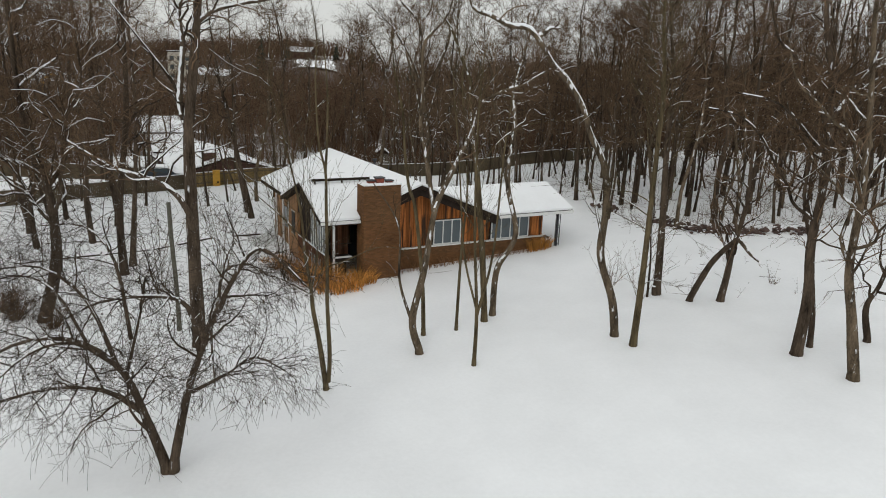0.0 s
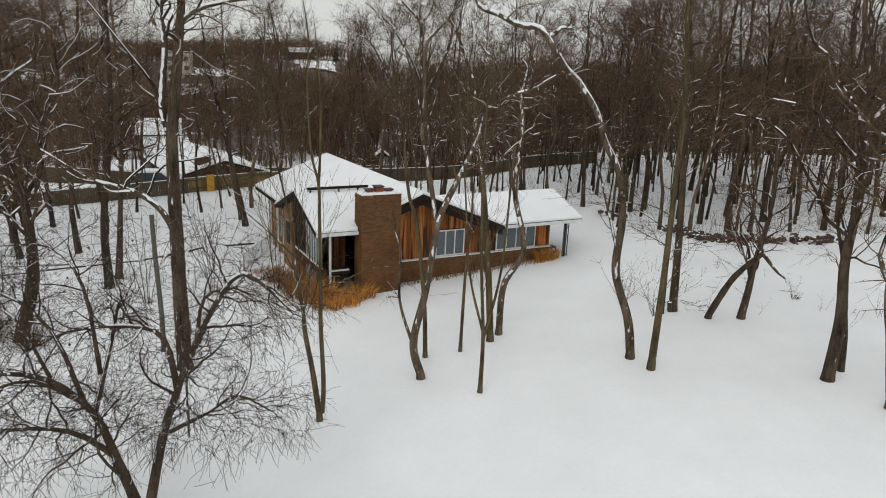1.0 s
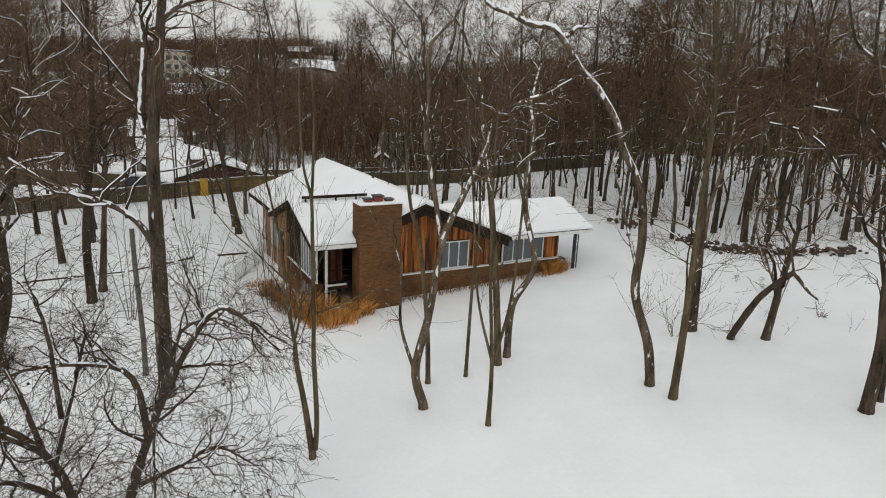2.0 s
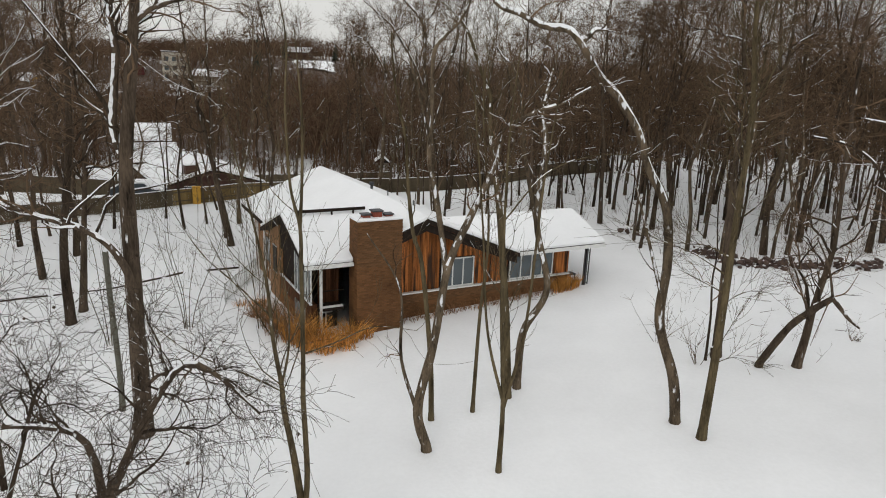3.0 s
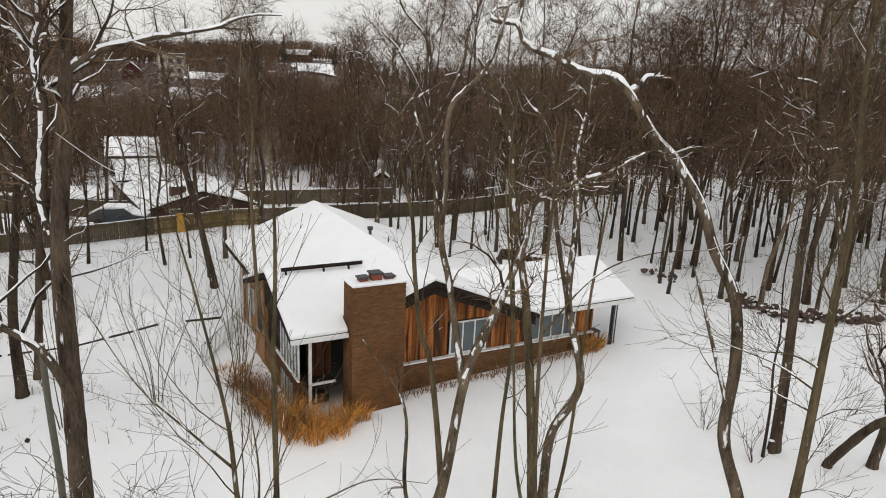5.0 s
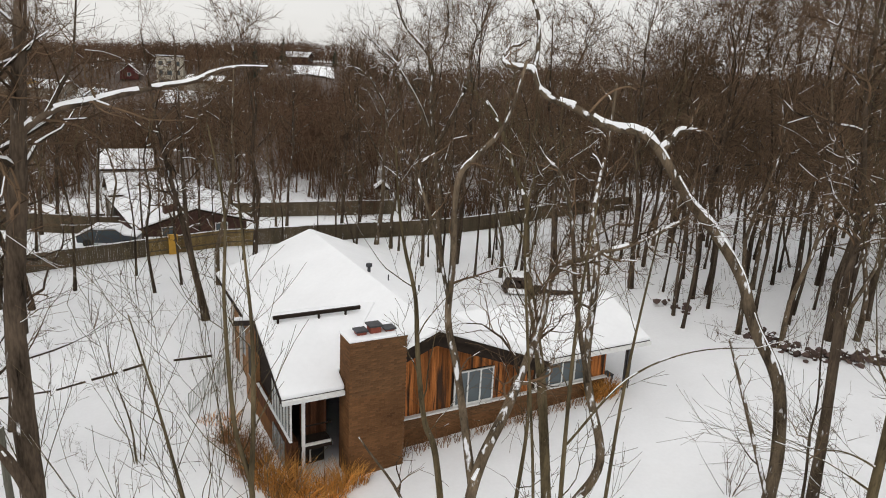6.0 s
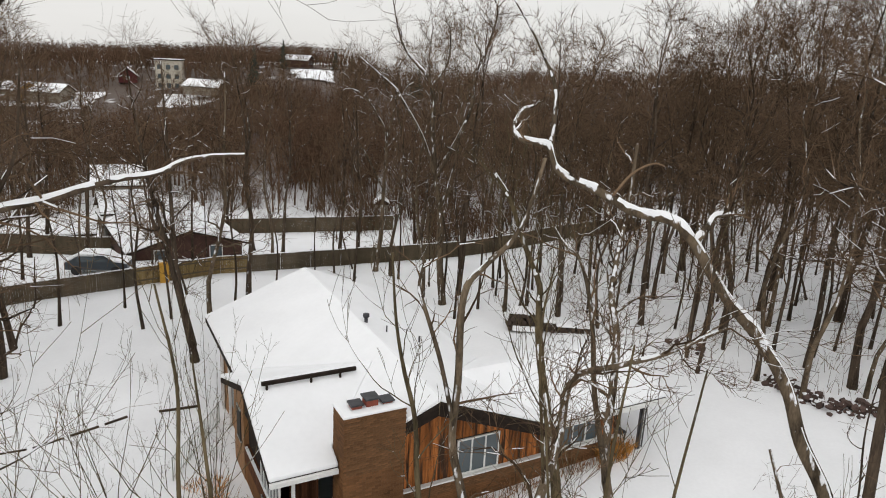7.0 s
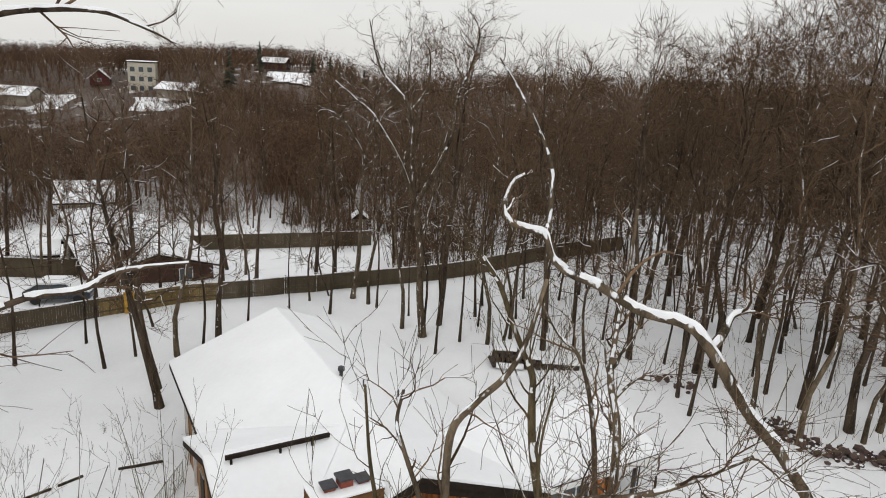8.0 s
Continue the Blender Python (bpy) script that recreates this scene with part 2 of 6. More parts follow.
def grow(rng, stems, counts, reach, first, wander=0.34, lift=(0.10, 0.04, 0.0), spread=(0.75, 0.75, 0.7), thin=1.0, limbs=()):
    """Grows limbs, branches and twigs on stems [(points, radii)]. Returns a list of levels, each [(points, radii)]."""
    levels = [stems]
    parents = stems
    for lv, count in enumerate(counts):
        made = []
        for pts, rad in parents:
            n = len(pts)
            total = sum((pts[i + 1] - pts[i]).length for i in range(n - 1))
            turn = rng.uniform(0, 6.28)
            num = count if lv == 0 else max(1, round(count * rng.uniform(0.6, 1.3)))
            for k in range(num):
                f = first + (1 - first) * (k + rng.uniform(0.1, 0.9)) / num if lv == 0 else rng.uniform(0.18, 1.0)
                i = min(n - 2, int(f * (n - 1)))
                w = f * (n - 1) - i
                p = pts[i].lerp(pts[i + 1], w)
                r = rad[i] * (1 - w) + rad[i + 1] * w
                turn += 2.4 + rng.uniform(-0.5, 0.5)
                d = (pts[i + 1] - pts[i]).normalized()
                way = side_way(rng, d, spread[lv] * rng.uniform(0.7, 1.35), turn)
                if lv == 0:
                    length = reach[0] * rng.uniform(0.6, 1.2) * (1.15 - 0.6 * f)
                else:
                    length = min(reach[lv], total * 0.75) * rng.uniform(0.5, 1.15)
                r0 = min(r * 0.62, (0.013 * length + 0.006) * (1.35 if lv == 0 else 1.0)) * thin
                r0 = max(r0, 0.0055)
                ns = (8, 5, 3)[lv] if lv < 3 else 3
                line = limb_line(rng, p, way, length, ns, wander * (1.0, 0.8, 0.55)[lv], lift[lv])
                made.append((line, [max(0.004, r0 * (1 - 0.8 * q / ns)) for q in range(ns + 1)]))
        if lv == 0:
            made += limbs
        levels.append(made)
        parents = made
    return levels


def stem(pts, r0, r1, per=3, flare=1.35, taper=0.8):
    line = smooth_line(pts, per)
    n = len(line) - 1
    rad = [(r0 + (r1 - r0) * (i / n) ** taper) * (1 + 0.1 * noise.noise(line[i] * 1.7)) for i in range(n + 1)]
    rad[0] *= flare
    line[0] = line[0] - Vector((0, 0, 0.35))
    return line, rad


def tree_thing(name, at, levels, bark, twig, rng, label, snow=0.5, snow_levels=(0, 1, 2), group="", sides=(8, 5, 4, 3), depth=0.03, cones=None, crusts=(), split=False):
    root = new(name)
    trunk, crown, white, limbs = Shape(), Shape(), Shape(), []
    for lv, lines in enumerate(levels):
        for pts, rad in lines:
            if cones and lv == 3:
                crown.cone(pts[0], pts[-1], cones)
                continue
            thick = rad[0] > 0.042
            if thick and lv and split:
                limbs.append(Shape())
            (trunk if lv == 0 or (thick and not split) else limbs[-1] if thick else crown).tube(pts, rad, sides[lv], cap=lv < 2)
            if lv in snow_levels and rng.random() < (1.0 if lv == 0 or (split and thick) else snow):
                white.snow_strip(pts, rad, depth * (1.0 if lv == 0 else 0.75 if lv == 1 else 0.45))
    for pts, rad, crust in crusts:
        white.snow_strip(pts, rad, 0.05, crust)
    part("trunk", trunk, bark, root, smooth=True)
    for limb in limbs:
        part("limb", limb, bark, root, smooth=True)
    if crown.v:
        part("crown", crown, twig, root, smooth=True)
    if white.v:
        tagged(part("snow", white, SNOW_TWIG, root, "fresh snow lying along the limbs", smooth=True), kind="stuff")
    root.matrix_basis = Matrix.Translation((at[0], at[1], ground_z(*at)))
    return tagged(root, label, "tree", group)


def planar(pairs, depth=0.0):
    """Trunk points from (sideways, height) pairs; depth leans the trunk away."""
    return [(0, 0, 0)] + [(p[0], p[1], p[2]) if len(p) == 3 else (p[0], depth * p[1], p[1]) for p in pairs]


def hero_tree(at, pairs, r0, r1, counts, reach, first, label, bark=None, seed=1, depth=0.0, extra=(), snow=0.5, depth_snow=0.035, plaster=False, **kw):
    rng = random.Random(seed)
    stems = [stem(planar(pairs, depth), r0, r1, 12 if r0 > 0.22 else 7, taper=0.85)]
    limbs, crusts = [], []
    for more, a, b, *crust in extra:
        line, rad = stem(more, a, b, 10 if crust else 6, flare=1.0, taper=1.0)
        line[0] = line[0] + Vector((0, 0, 0.35))
        (stems if a > 0.1 else limbs).append((line, rad))
        if crust:
            crusts.append((line, rad, int(crust[0])))
    counts = (counts[0] + 5, counts[1] + 2, counts[2] + 2) if r0 > 0.16 else (counts[0] + 1, counts[1], counts[2])
    if bark is BARK_OLIVE:
        kw = {"wander": 0.13, "lift": (0.17, 0.12, 0.06), "spread": (0.65, 0.6, 0.55), "thin": 0.5, **kw}
        counts = (counts[0], counts[1], max(2, counts[2] - 1))
    levels = grow(rng, stems, counts, reach, first, limbs=limbs, **kw)
    return tree_thing("tree", at, levels, bark or BARK_DARK, BARK_OLIVE if bark is BARK_OLIVE else TWIG, rng, label, snow, depth=depth_snow, crusts=crusts + ([stems[0] + (1,)] if plaster else []), split=True)


# ---- single trees on the lawn ----
hero_tree((7.5, 26.0), [(-0.28, 0, 1.6), (-0.93, 0.1, 3.5), (-0.85, 0.3, 5.4), (-1.04, 0.5, 7.1), (-1.62, 0.85, 8.3), (-2.0, 1.05, 9.35), (-2.62, 1.35, 10.3), (-3.23, 1.55, 10.95), (-4.0, 1.8, 12.05), (-4.39, 2.0, 12.36), (-5.08, 2.3, 12.45), (-5.79, 2.55, 12.8), (-6.25, 2.7, 12.94), (-6.55, 2.85, 13.15), (-6.72, 3.0, 13.55), (-6.97, 3.2, 13.61), (-7.32, 3.5, 13.67), (-7.34, 4.3, 13.88), (-7.07, 5.2, 14.13), (-6.76, 5.8, 14.2)], 0.175, 0.035, (-1, 1, 1), (1.8, 1.0, 0.6), 0.78,
          "crooked grey tree bowed over with snow along its back", BARK_GREY, 21, depth_snow=0.05, extra=[([(-0.95, 0.1, 4.3), (-1.3, 0.8, 5.8), (-1.71, 1.7, 7.6)], 0.075, 0.03, True), ([(-3.95, 1.8, 12.0), (-3.62, 2.1, 12.2), (-3.36, 2.4, 12.4), (-2.98, 2.6, 12.42)], 0.102, 0.03), ([(-6.72, 3.0, 13.5), (-6.65, 3.2, 13.85), (-6.62, 3.4, 14.38), (-6.67, 3.5, 14.85), (-6.95, 3.6, 15.43), (-7.22, 3.7, 15.9), (-7.7, 3.8, 16.6)], 0.065, 0.015, True), ([(-5.5, 2.45, 12.65), (-5.0, 2.9, 13.1), (-4.5, 3.2, 13.3), (-4.2, 3.3, 13.25)], 0.035, 0.015)])
hero_tree((8.0, 25.0), [(0.05, 3.2), (0.03, 7.2), (-0.01, 10.3), (-0.35, 13.3), (-0.3, 17)], 0.15, 0.03, (22, 8, 7), (3.4, 2.0, 1.1), 0.35, "slender straight olive-barked tree standing in snow", BARK_OLIVE, 22,
          extra=[([(0.02, 0, 5.97), (-0.4, 0, 6.2), (-0.85, 0, 6.35), (-1.47, 0, 6.39), (-2.4, 0.1, 6.7)], 0.026, 0.006), ([(0.03, 0, 5.41), (-0.77, 0.05, 5.91), (-1.39, 0.1, 6.18), (-3.01, 0.2, 6.7)], 0.026, 0.006), ([(0.03, 0, 4.86), (-0.81, -0.1, 5.29), (-1.52, -0.2, 5.62)], 0.022, 0.006), ([(0.05, 0, 4.5), (0.32, 0, 4.77), (0.83, 0, 4.98), (1.72, 0.1, 4.87)], 0.022, 0.006),
                 ([(0.05, 0, 2.6), (0.5, -0.2, 2.9), (1.2, -0.3, 2.8)], 0.016, 0.005), ([(0.05, 0, 3.1), (0.4, 0.2, 3.6), (0.9, 0.3, 4.6)], 0.016, 0.005)])
hero_tree((10.8, 31.0), [(-0.14, 3.4), (-0.40, 7.5), (-0.44, 10.1), (-1.0, 13.7), (-0.9, 17.5)], 0.2, 0.03, (18, 7, 6), (4.0, 2.2, 1.2), 0.4, "dark straight bare tree standing in snow", BARK_DARK, 23)
hero_tree((12.1, 30.15), [(0.08, -0.75, 1.2), (0.17, -1.5, 2.29), (0.29, -2.3, 3.13), (0.39, -2.8, 3.59), (0.48, -3.15, 3.92)], 0.16, 0.1, (-5, 1, 1), (0.8, 0.6, 0.4), 0.8, "broken dark trunk leaning across its neighbour, snapped at an elbow", BARK_DARK, 24,
          extra=[([(0.42, -3.15, 3.93), (0.77, -3.25, 3.53), (0.99, -3.35, 3.27), (1.35, -3.45, 3.0)], 0.09, 0.04), ([(0.46, -3.15, 3.93), (0.17, -3.05, 4.98), (-0.33, -2.95, 5.91)], 0.05, 0.02), ([(0.4, -3.1, 3.84), (0.32, -2.95, 3.0), (0.25, -2.75, 2.02)], 0.025, 0.008), ([(0.47, -3.15, 3.95), (0.88, -3.15, 4.16), (1.23, -3.05, 4.79)], 0.03, 0.008)])
hero_tree((13.58, 30.07), [(0.14, 1.21), (0.23, 2.42), (0.51, 4.41), (0.53, 5.65), (0.2, 11.3), (0.3, 15)], 0.19, 0.03, (12, 5, 4), (3.8, 2.0, 1.1), 0.2, "dark bare tree with a drooping low fork", BARK_DARK, 25)
hero_tree((10.22, 30.6), [(-0.02, 0.9), (-0.06, 1.95), (-0.2, 3.3), (-0.18, 4.4), (-0.4, 6.4), (-0.3, 8.5)], 0.06, 0.015, (6, 3, 3), (1.8, 1.0, 0.6), 0.35, "thin wavy dark sapling beside a stouter trunk", BARK_DARK, 45)
hero_tree((14.2, 24.0), [(0.03, 2.4), (-0.22, 4.5), (-0.18, 7.2), (-0.53, 10.3), (-1.24, 13.1), (-1.2, 17)], 0.24, 0.05, (13, 5, 4), (4.5, 2.4, 1.2), 0.3, "stout dark-barked tree standing in deep snow", BARK_DARK, 26, depth_snow=0.035, extra=[([(-0.3, 0, 8.6), (-0.87, 0.1, 9.86), (-1.4, 0.2, 10.43), (-1.85, 0.2, 11.24), (-2.57, 0.3, 11.9), (-3.07, 0.3, 13.2)], 0.09, 0.03, True), ([(-0.2, 0, 5.38), (-1.08, 0.1, 6.0), (-1.38, 0.2, 6.63), (-1.97, 0.3, 7.5), (-2.78, 0.3, 8.59), (-3.61, 0.4, 9.17), (-4.64, 0.5, 9.38)], 0.075, 0.02),
                 ([(-0.35, 0, 9.2), (0.4, 0.1, 10.37), (0.84, 0.2, 10.98), (1.05, 0.2, 11.8), (1.3, 0.3, 13.5)], 0.095, 0.03, True), ([(-0.25, 0, 7.9), (-0.99, -0.2, 8.4), (-1.88, -0.3, 9.23), (-2.71, -0.4, 9.74), (-4.11, -0.4, 9.99)], 0.07, 0.02)])
hero_tree((15.1, 24.7), [(-0.18, 1.7), (-0.74, 4.2), (-1.34, 6.4), (-1.3, 10)], 0.13, 0.03, (8, 4, 4), (2.4, 1.5, 0.9), 0.4, "thin crooked tree close behind a stouter trunk", BARK_DARK, 27)
hero_tree((15.2, 21.8), [(-0.53, 2.3), (-0.99, 4.2), (-1.06, 6.6), (-1.33, 9.4), (-1.84, 12.9), (-1.9, 16.5)], 0.21, 0.05, (13, 5, 4), (4.2, 2.2, 1.2), 0.28, "brown curved tree with flared snowy foot", BARK_GREY, 28, extra=[([(-1.25, 0, 8.28), (-1.69, 0.1, 8.83), (-2.32, 0.2, 9.15), (-3.01, 0.2, 9.78), (-3.81, 0.3, 10.51), (-4.3, 0.3, 11.8)], 0.075, 0.02), ([(-1.1, 0, 7.0), (-0.6, 0.2, 7.8), (0.1, 0.4, 8.2), (0.9, 0.5, 8.3)], 0.06, 0.02)])
hero_tree((17.7, 25.1), [(-0.36, 1.5), (0.05, 2.7), (0.5, 6), (0.6, 11)], 0.15, 0.03, (9, 4, 4), (3.0, 1.8, 1.0), 0.3, "crooked dark tree with a kinked lower trunk", BARK_DARK, 29)
hero_tree((-0.7, 24.5), [(-0.35, 0, 1.4), (0.04, 0.2, 3.4), (0.4, 0.4, 5.9), (0.95, 0.8, 7.2), (1.35, 1.3, 8.0), (1.75, 2.0, 8.8), (2.05, 2.7, 9.7), (2.8, 2.15, 10.3), (3.6, 2.1, 10.6), (4.6, 2.0, 11.2)], 0.17, 0.03, (13, 5, 4), (2.2, 1.4, 0.8), 0.4, "forked sapling with crooked snow-lined upper stem", BARK_GREY, 30, plaster=True,
          extra=[([(-0.33, 0, 1.2), (-0.9, 0.1, 3.0), (-1.0, 0.2, 5.2), (-2.0, 0.3, 6.8)], 0.07, 0.02), ([(0.36, 0.4, 5.6), (0.15, 0.8, 6.8), (-0.08, 1.2, 8.0), (-0.3, 1.5, 8.9), (-0.27, 1.4, 10.2), (-0.27, 1.2, 11.85), (0.06, 1.2, 12.4), (0.43, 1.2, 12.8), (0.67, 1.2, 13.3), (0.9, 1.3, 14.2)], 0.1, 0.03), ([(-0.3, 1.45, 9.3), (-0.6, 1.3, 10.6), (-0.92, 1.27, 11.6), (-1.03, 1.6, 11.85), (-0.95, 1.7, 12.3)], 0.045, 0.025)])
hero_tree((-0.6, 26.3), [(-0.13, 2.4), (-0.5, 5.4), (-0.8, -0.3, 6.5), (-1.0, -0.3, 8.0), (-1.1, -0.3, 9.3), (-1.34, -0.3, 10.3), (-1.5, -0.3, 11.2), (-1.6, -0.3, 12.4)], 0.1, 0.02, (10, 4, 3), (2.4, 1.2, 0.7), 0.3, "thin straight sapling in front of the brick wall", BARK_OLIVE, 31)
hero_tree((0.8, 26.8), [(0.06, 3.5), (0.18, 6.4), (-0.22, 10.4), (-0.1, 12)], 0.075, 0.012, (11, 4, 3), (2.2, 1.2, 0.7), 0.3, "very thin straight sapling standing in snow", BARK_OLIVE, 32)
hero_tree((1.4, 23.3), [(-0.01, 2.2), (-0.25, 5.5), (-0.33, 9.6), (-0.2, 12)], 0.09, 0.012, (9, 4, 4), (2.6, 1.4, 0.8), 0.25, "slim many-stemmed sapling with upright shoots", BARK_OLIVE, 33, extra=[([(0, 0, 2.0), (0.5, 0.2, 4.5), (0.7, 0.3, 8.5), (1.0, 0.4, 11.5)], 0.06, 0.015), ([(0, 0, 2.2), (-0.6, -0.2, 4.5), (-0.9, -0.2, 7.5), (-1.3, 0, 11)], 0.05, 0.015), ([(-0.28, 0, 7.6), (0.7, 0.2, 8.8), (1.9, 0.4, 9.3), (3.4, 0.5, 9.4)], 0.024, 0.006)])
hero_tree((2.5, 28.5), [(0.09, 0, 2.2), (0.84, 0.2, 3.8), (0.42, 1.0, 6.0), (0.65, 2.0, 8.0), (0.73, 2.5, 8.9), (0.63, 3.0, 9.7), (0.76, 3.5, 10.2), (0.95, 4.0, 10.9), (1.2, 4.5, 11.7), (1.3, 4.7, 13.5)], 0.15, 0.04, (15, 5, 4), (2.6, 1.5, 0.8), 0.3, "twisted pale tree plastered with snow near the windows", BARK_GREY, 34, snow=0.7, plaster=True, extra=[([(0.42, 0.8, 5.8), (-0.2, 0.4, 8.2), (-0.43, 0.3, 9.7), (-0.6, 0.5, 10.7), (-0.85, 0.7, 11.4), (-1.2, 0.8, 11.7), (-1.6, 1.0, 12.3)], 0.075, 0.02)])
hero_tree((2.1, 27.8), [(-0.24, 0.1, 2.9), (-0.59, 0.4, 6.1), (-0.75, 1.2, 7.4), (-0.95, 2.2, 8.8), (-1.0, 2.6, 9.8), (-1.05, 2.6, 10.4), (-1.5, 2.5, 11.4), (-1.9, 2.5, 12.4), (-2.3, 2.5, 13.0)], 0.15, 0.04, (16, 5, 4), (2.8, 1.4, 0.8), 0.3, "slender olive-barked sapling beside a twisted tree", BARK_OLIVE, 35, plaster=True)
hero_tree((-4.0, 21.6), [(-0.24, 0, 1.77), (-0.46, 0, 3.06), (-0.52, 0, 3.81), (-0.73, 0.1, 5.0), (-0.86, 0.2, 6.3), (-1.1, 0.3, 7.5), (-1.5, 0.5, 9.0), (-1.9, 0.6, 10.5)], 0.105, 0.01, (15, 5, 3), (4.2, 1.9, 1.0), 0.3, "twin-stemmed olive sapling rising from one snowy foot", BARK_OLIVE, 36,
          extra=[([(0.06, 0, 0.3), (0.11, 0, 1.34), (0.03, 0, 3.4), (0.02, 0.1, 4.4), (-0.02, 0.2, 6.8), (-0.06, 0.3, 7.9), (-0.28, 0.3, 8.9), (-0.37, 0.3, 10.8), (-0.32, 0.3, 12.2), (-0.5, 0.3, 13.4)], 0.088, 0.012), ([(-0.06, 0.3, 7.85), (0.0, 0.3, 8.9), (0.02, 0.3, 10.4), (-0.05, 0.3, 11.5), (-0.14, 0.3, 12.6)], 0.05, 0.01), ([(-0.52, 0, 3.75), (-0.36, 0.1, 4.6), (-0.34, 0.2, 5.6), (-0.5, 0.3, 6.8)], 0.04, 0.01),
                 ([(-0.8, 0.15, 5.6), (-1.6, 0.1, 6.4), (-2.5, 0.2, 7.2), (-3.4, 0.3, 8.6)], 0.03, 0.006), ([(-0.5, 0, 3.6), (-1.5, -0.2, 4.2), (-2.8, -0.3, 4.8), (-4.2, -0.3, 6.0)], 0.028, 0.006), ([(0.02, 0.1, 4.6), (0.8, 0.2, 4.9), (1.8, 0.4, 5.3), (2.9, 0.5, 5.2)], 0.024, 0.006)])
hero_tree((-9.9, 25.6), [(-0.1, 0.2, 3.0), (-0.13, 0.3, 5.5), (-0.12, 0.3, 7.7), (-0.05, 0.3, 9.2), (0.2, 0.3, 11.0), (0.36, 0.3, 12.2), (0.48, 0.3, 13.1), (0.55, 0.35, 14.0), (0.6, 0.6, 15.5), (0.65, 0.9, 17.5)], 0.29, 0.09, (6, 4, 3), (3.6, 2.0, 1.1), 0.42, "stout dark tree with long snow-laden limbs", BARK_DARK, 37, depth_snow=0.06, snow=0.25,
          extra=[([(0.6, 0.6, 15.3), (0.8, 1.4, 16.5), (1.18, 2.0, 17.14), (1.81, 2.2, 17.57), (2.53, 2.2, 17.75), (3.57, 2.2, 17.8), (4.16, 2.2, 17.63), (4.67, 2.2, 17.41)], 0.095, 0.012), ([(-0.26, 0.4, 9.6), (-0.44, 0.2, 10.39), (-0.76, 0.1, 11.01), (-1.51, 0.1, 11.99), (-2.6, 0.1, 13.4)], 0.085, 0.03), ([(0.0, 0, 5.0), (-0.12, -0.2, 5.75), (-0.56, -0.2, 6.4), (-1.22, -0.2, 6.85), (-2.1, -0.2, 7.1), (-3.04, -0.2, 7.4), (-4.6, -0.1, 8.3)], 0.13, 0.04),
                 ([(0.3, 0.3, 12.4), (0.42, 0.3, 12.74), (1.06, 0.3, 13.26), (2.18, 0.3, 13.58), (2.78, 1.0, 13.77), (3.59, 1.0, 13.94), (3.97, 1.2, 14.14), (4.46, 1.2, 14.26), (4.98, 1.4, 14.29)], 0.085, 0.015), ([(1.0, 0.3, 13.2), (1.2, 0.5, 13.7), (1.45, 0.6, 14.3), (1.6, 0.7, 15.6)], 0.05, 0.015), ([(3.5, 1.0, 13.9), (3.8, 1.2, 13.95), (4.2, 1.3, 13.9)], 0.02, 0.008),
                 ([(-0.1, 0.4, 8.7), (-0.36, 0.3, 9.8), (-0.24, 0.3, 11.02), (-0.12, 0.3, 12.05), (-0.2, 0.3, 12.84), (-0.16, 0.3, 13.41), (0.1, 0.1, 13.94), (0.15, 0, 15.2)], 0.13, 0.05, 2), ([(-0.18, 0.3, 13.2), (-0.35, 0.3, 13.4), (-0.63, 0.3, 13.65), (-0.93, 0.3, 13.76), (-1.6, 0.3, 14.4)], 0.05, 0.02, 2)])
hero_tree((-17.9, 28.4), [(0.81, 2.7), (0.92, 4.7), (0.76, 6.5), (0.10, 8.9), (0.0, 14), (0.2, 17.5)], 0.3, 0.04, (16, 6, 5), (4.5, 2.4, 1.2), 0.3, "stout dark tree with crooked snowy limbs at the lawn edge", BARK_DARK, 38, depth_snow=0.06, extra=[([(0.9, 0, 4.6), (0.3, -0.1, 5.4), (-0.6, -0.2, 7.2), (-1.8, -0.2, 8.4)], 0.12, 0.03, True), ([(0.8, 0, 6.2), (1.5, 0.3, 7.4), (1.6, 0.4, 9.0), (2.4, 0.5, 10.6), (2.3, 0.6, 13)], 0.12, 0.03)])
hero_tree((-17.2, 35.1), [(0.02, 3.6), (0.79, 9.0), (0.99, 14.5), (1.2, 18)], 0.24, 0.04, (16, 6, 5), (4.2, 2.2, 1.1), 0.4, "tall dark bare tree, one of a close pair", BARK_DARK, 39)
hero_tree((-17.4, 36.6), [(0.34, 3.3), (0.81, 8.9), (0.7, 17)], 0.2, 0.03, (15, 6, 5), (4.0, 2.2, 1.1), 0.4, "tall dark bare tree, one of a close pair", BARK_DARK, 40)
hero_tree((-14.3, 49.6), [(-0.67, 4.1), (-0.81, 9.8), (-0.9, 15)], 0.2, 0.03, (10, 5, 4), (3.8, 2.0, 1.1), 0.35, "dark tree leaning beside the house", BARK_DARK, 41)
hero_tree((-13.5, 47.7), [(-1.02, 5.3), (-2.0, 10), (-2.6, 15)], 0.2, 0.03, (10, 5, 4), (3.8, 2.0, 1.1), 0.4, "dark tree leaning away from the house", BARK_DARK, 42)

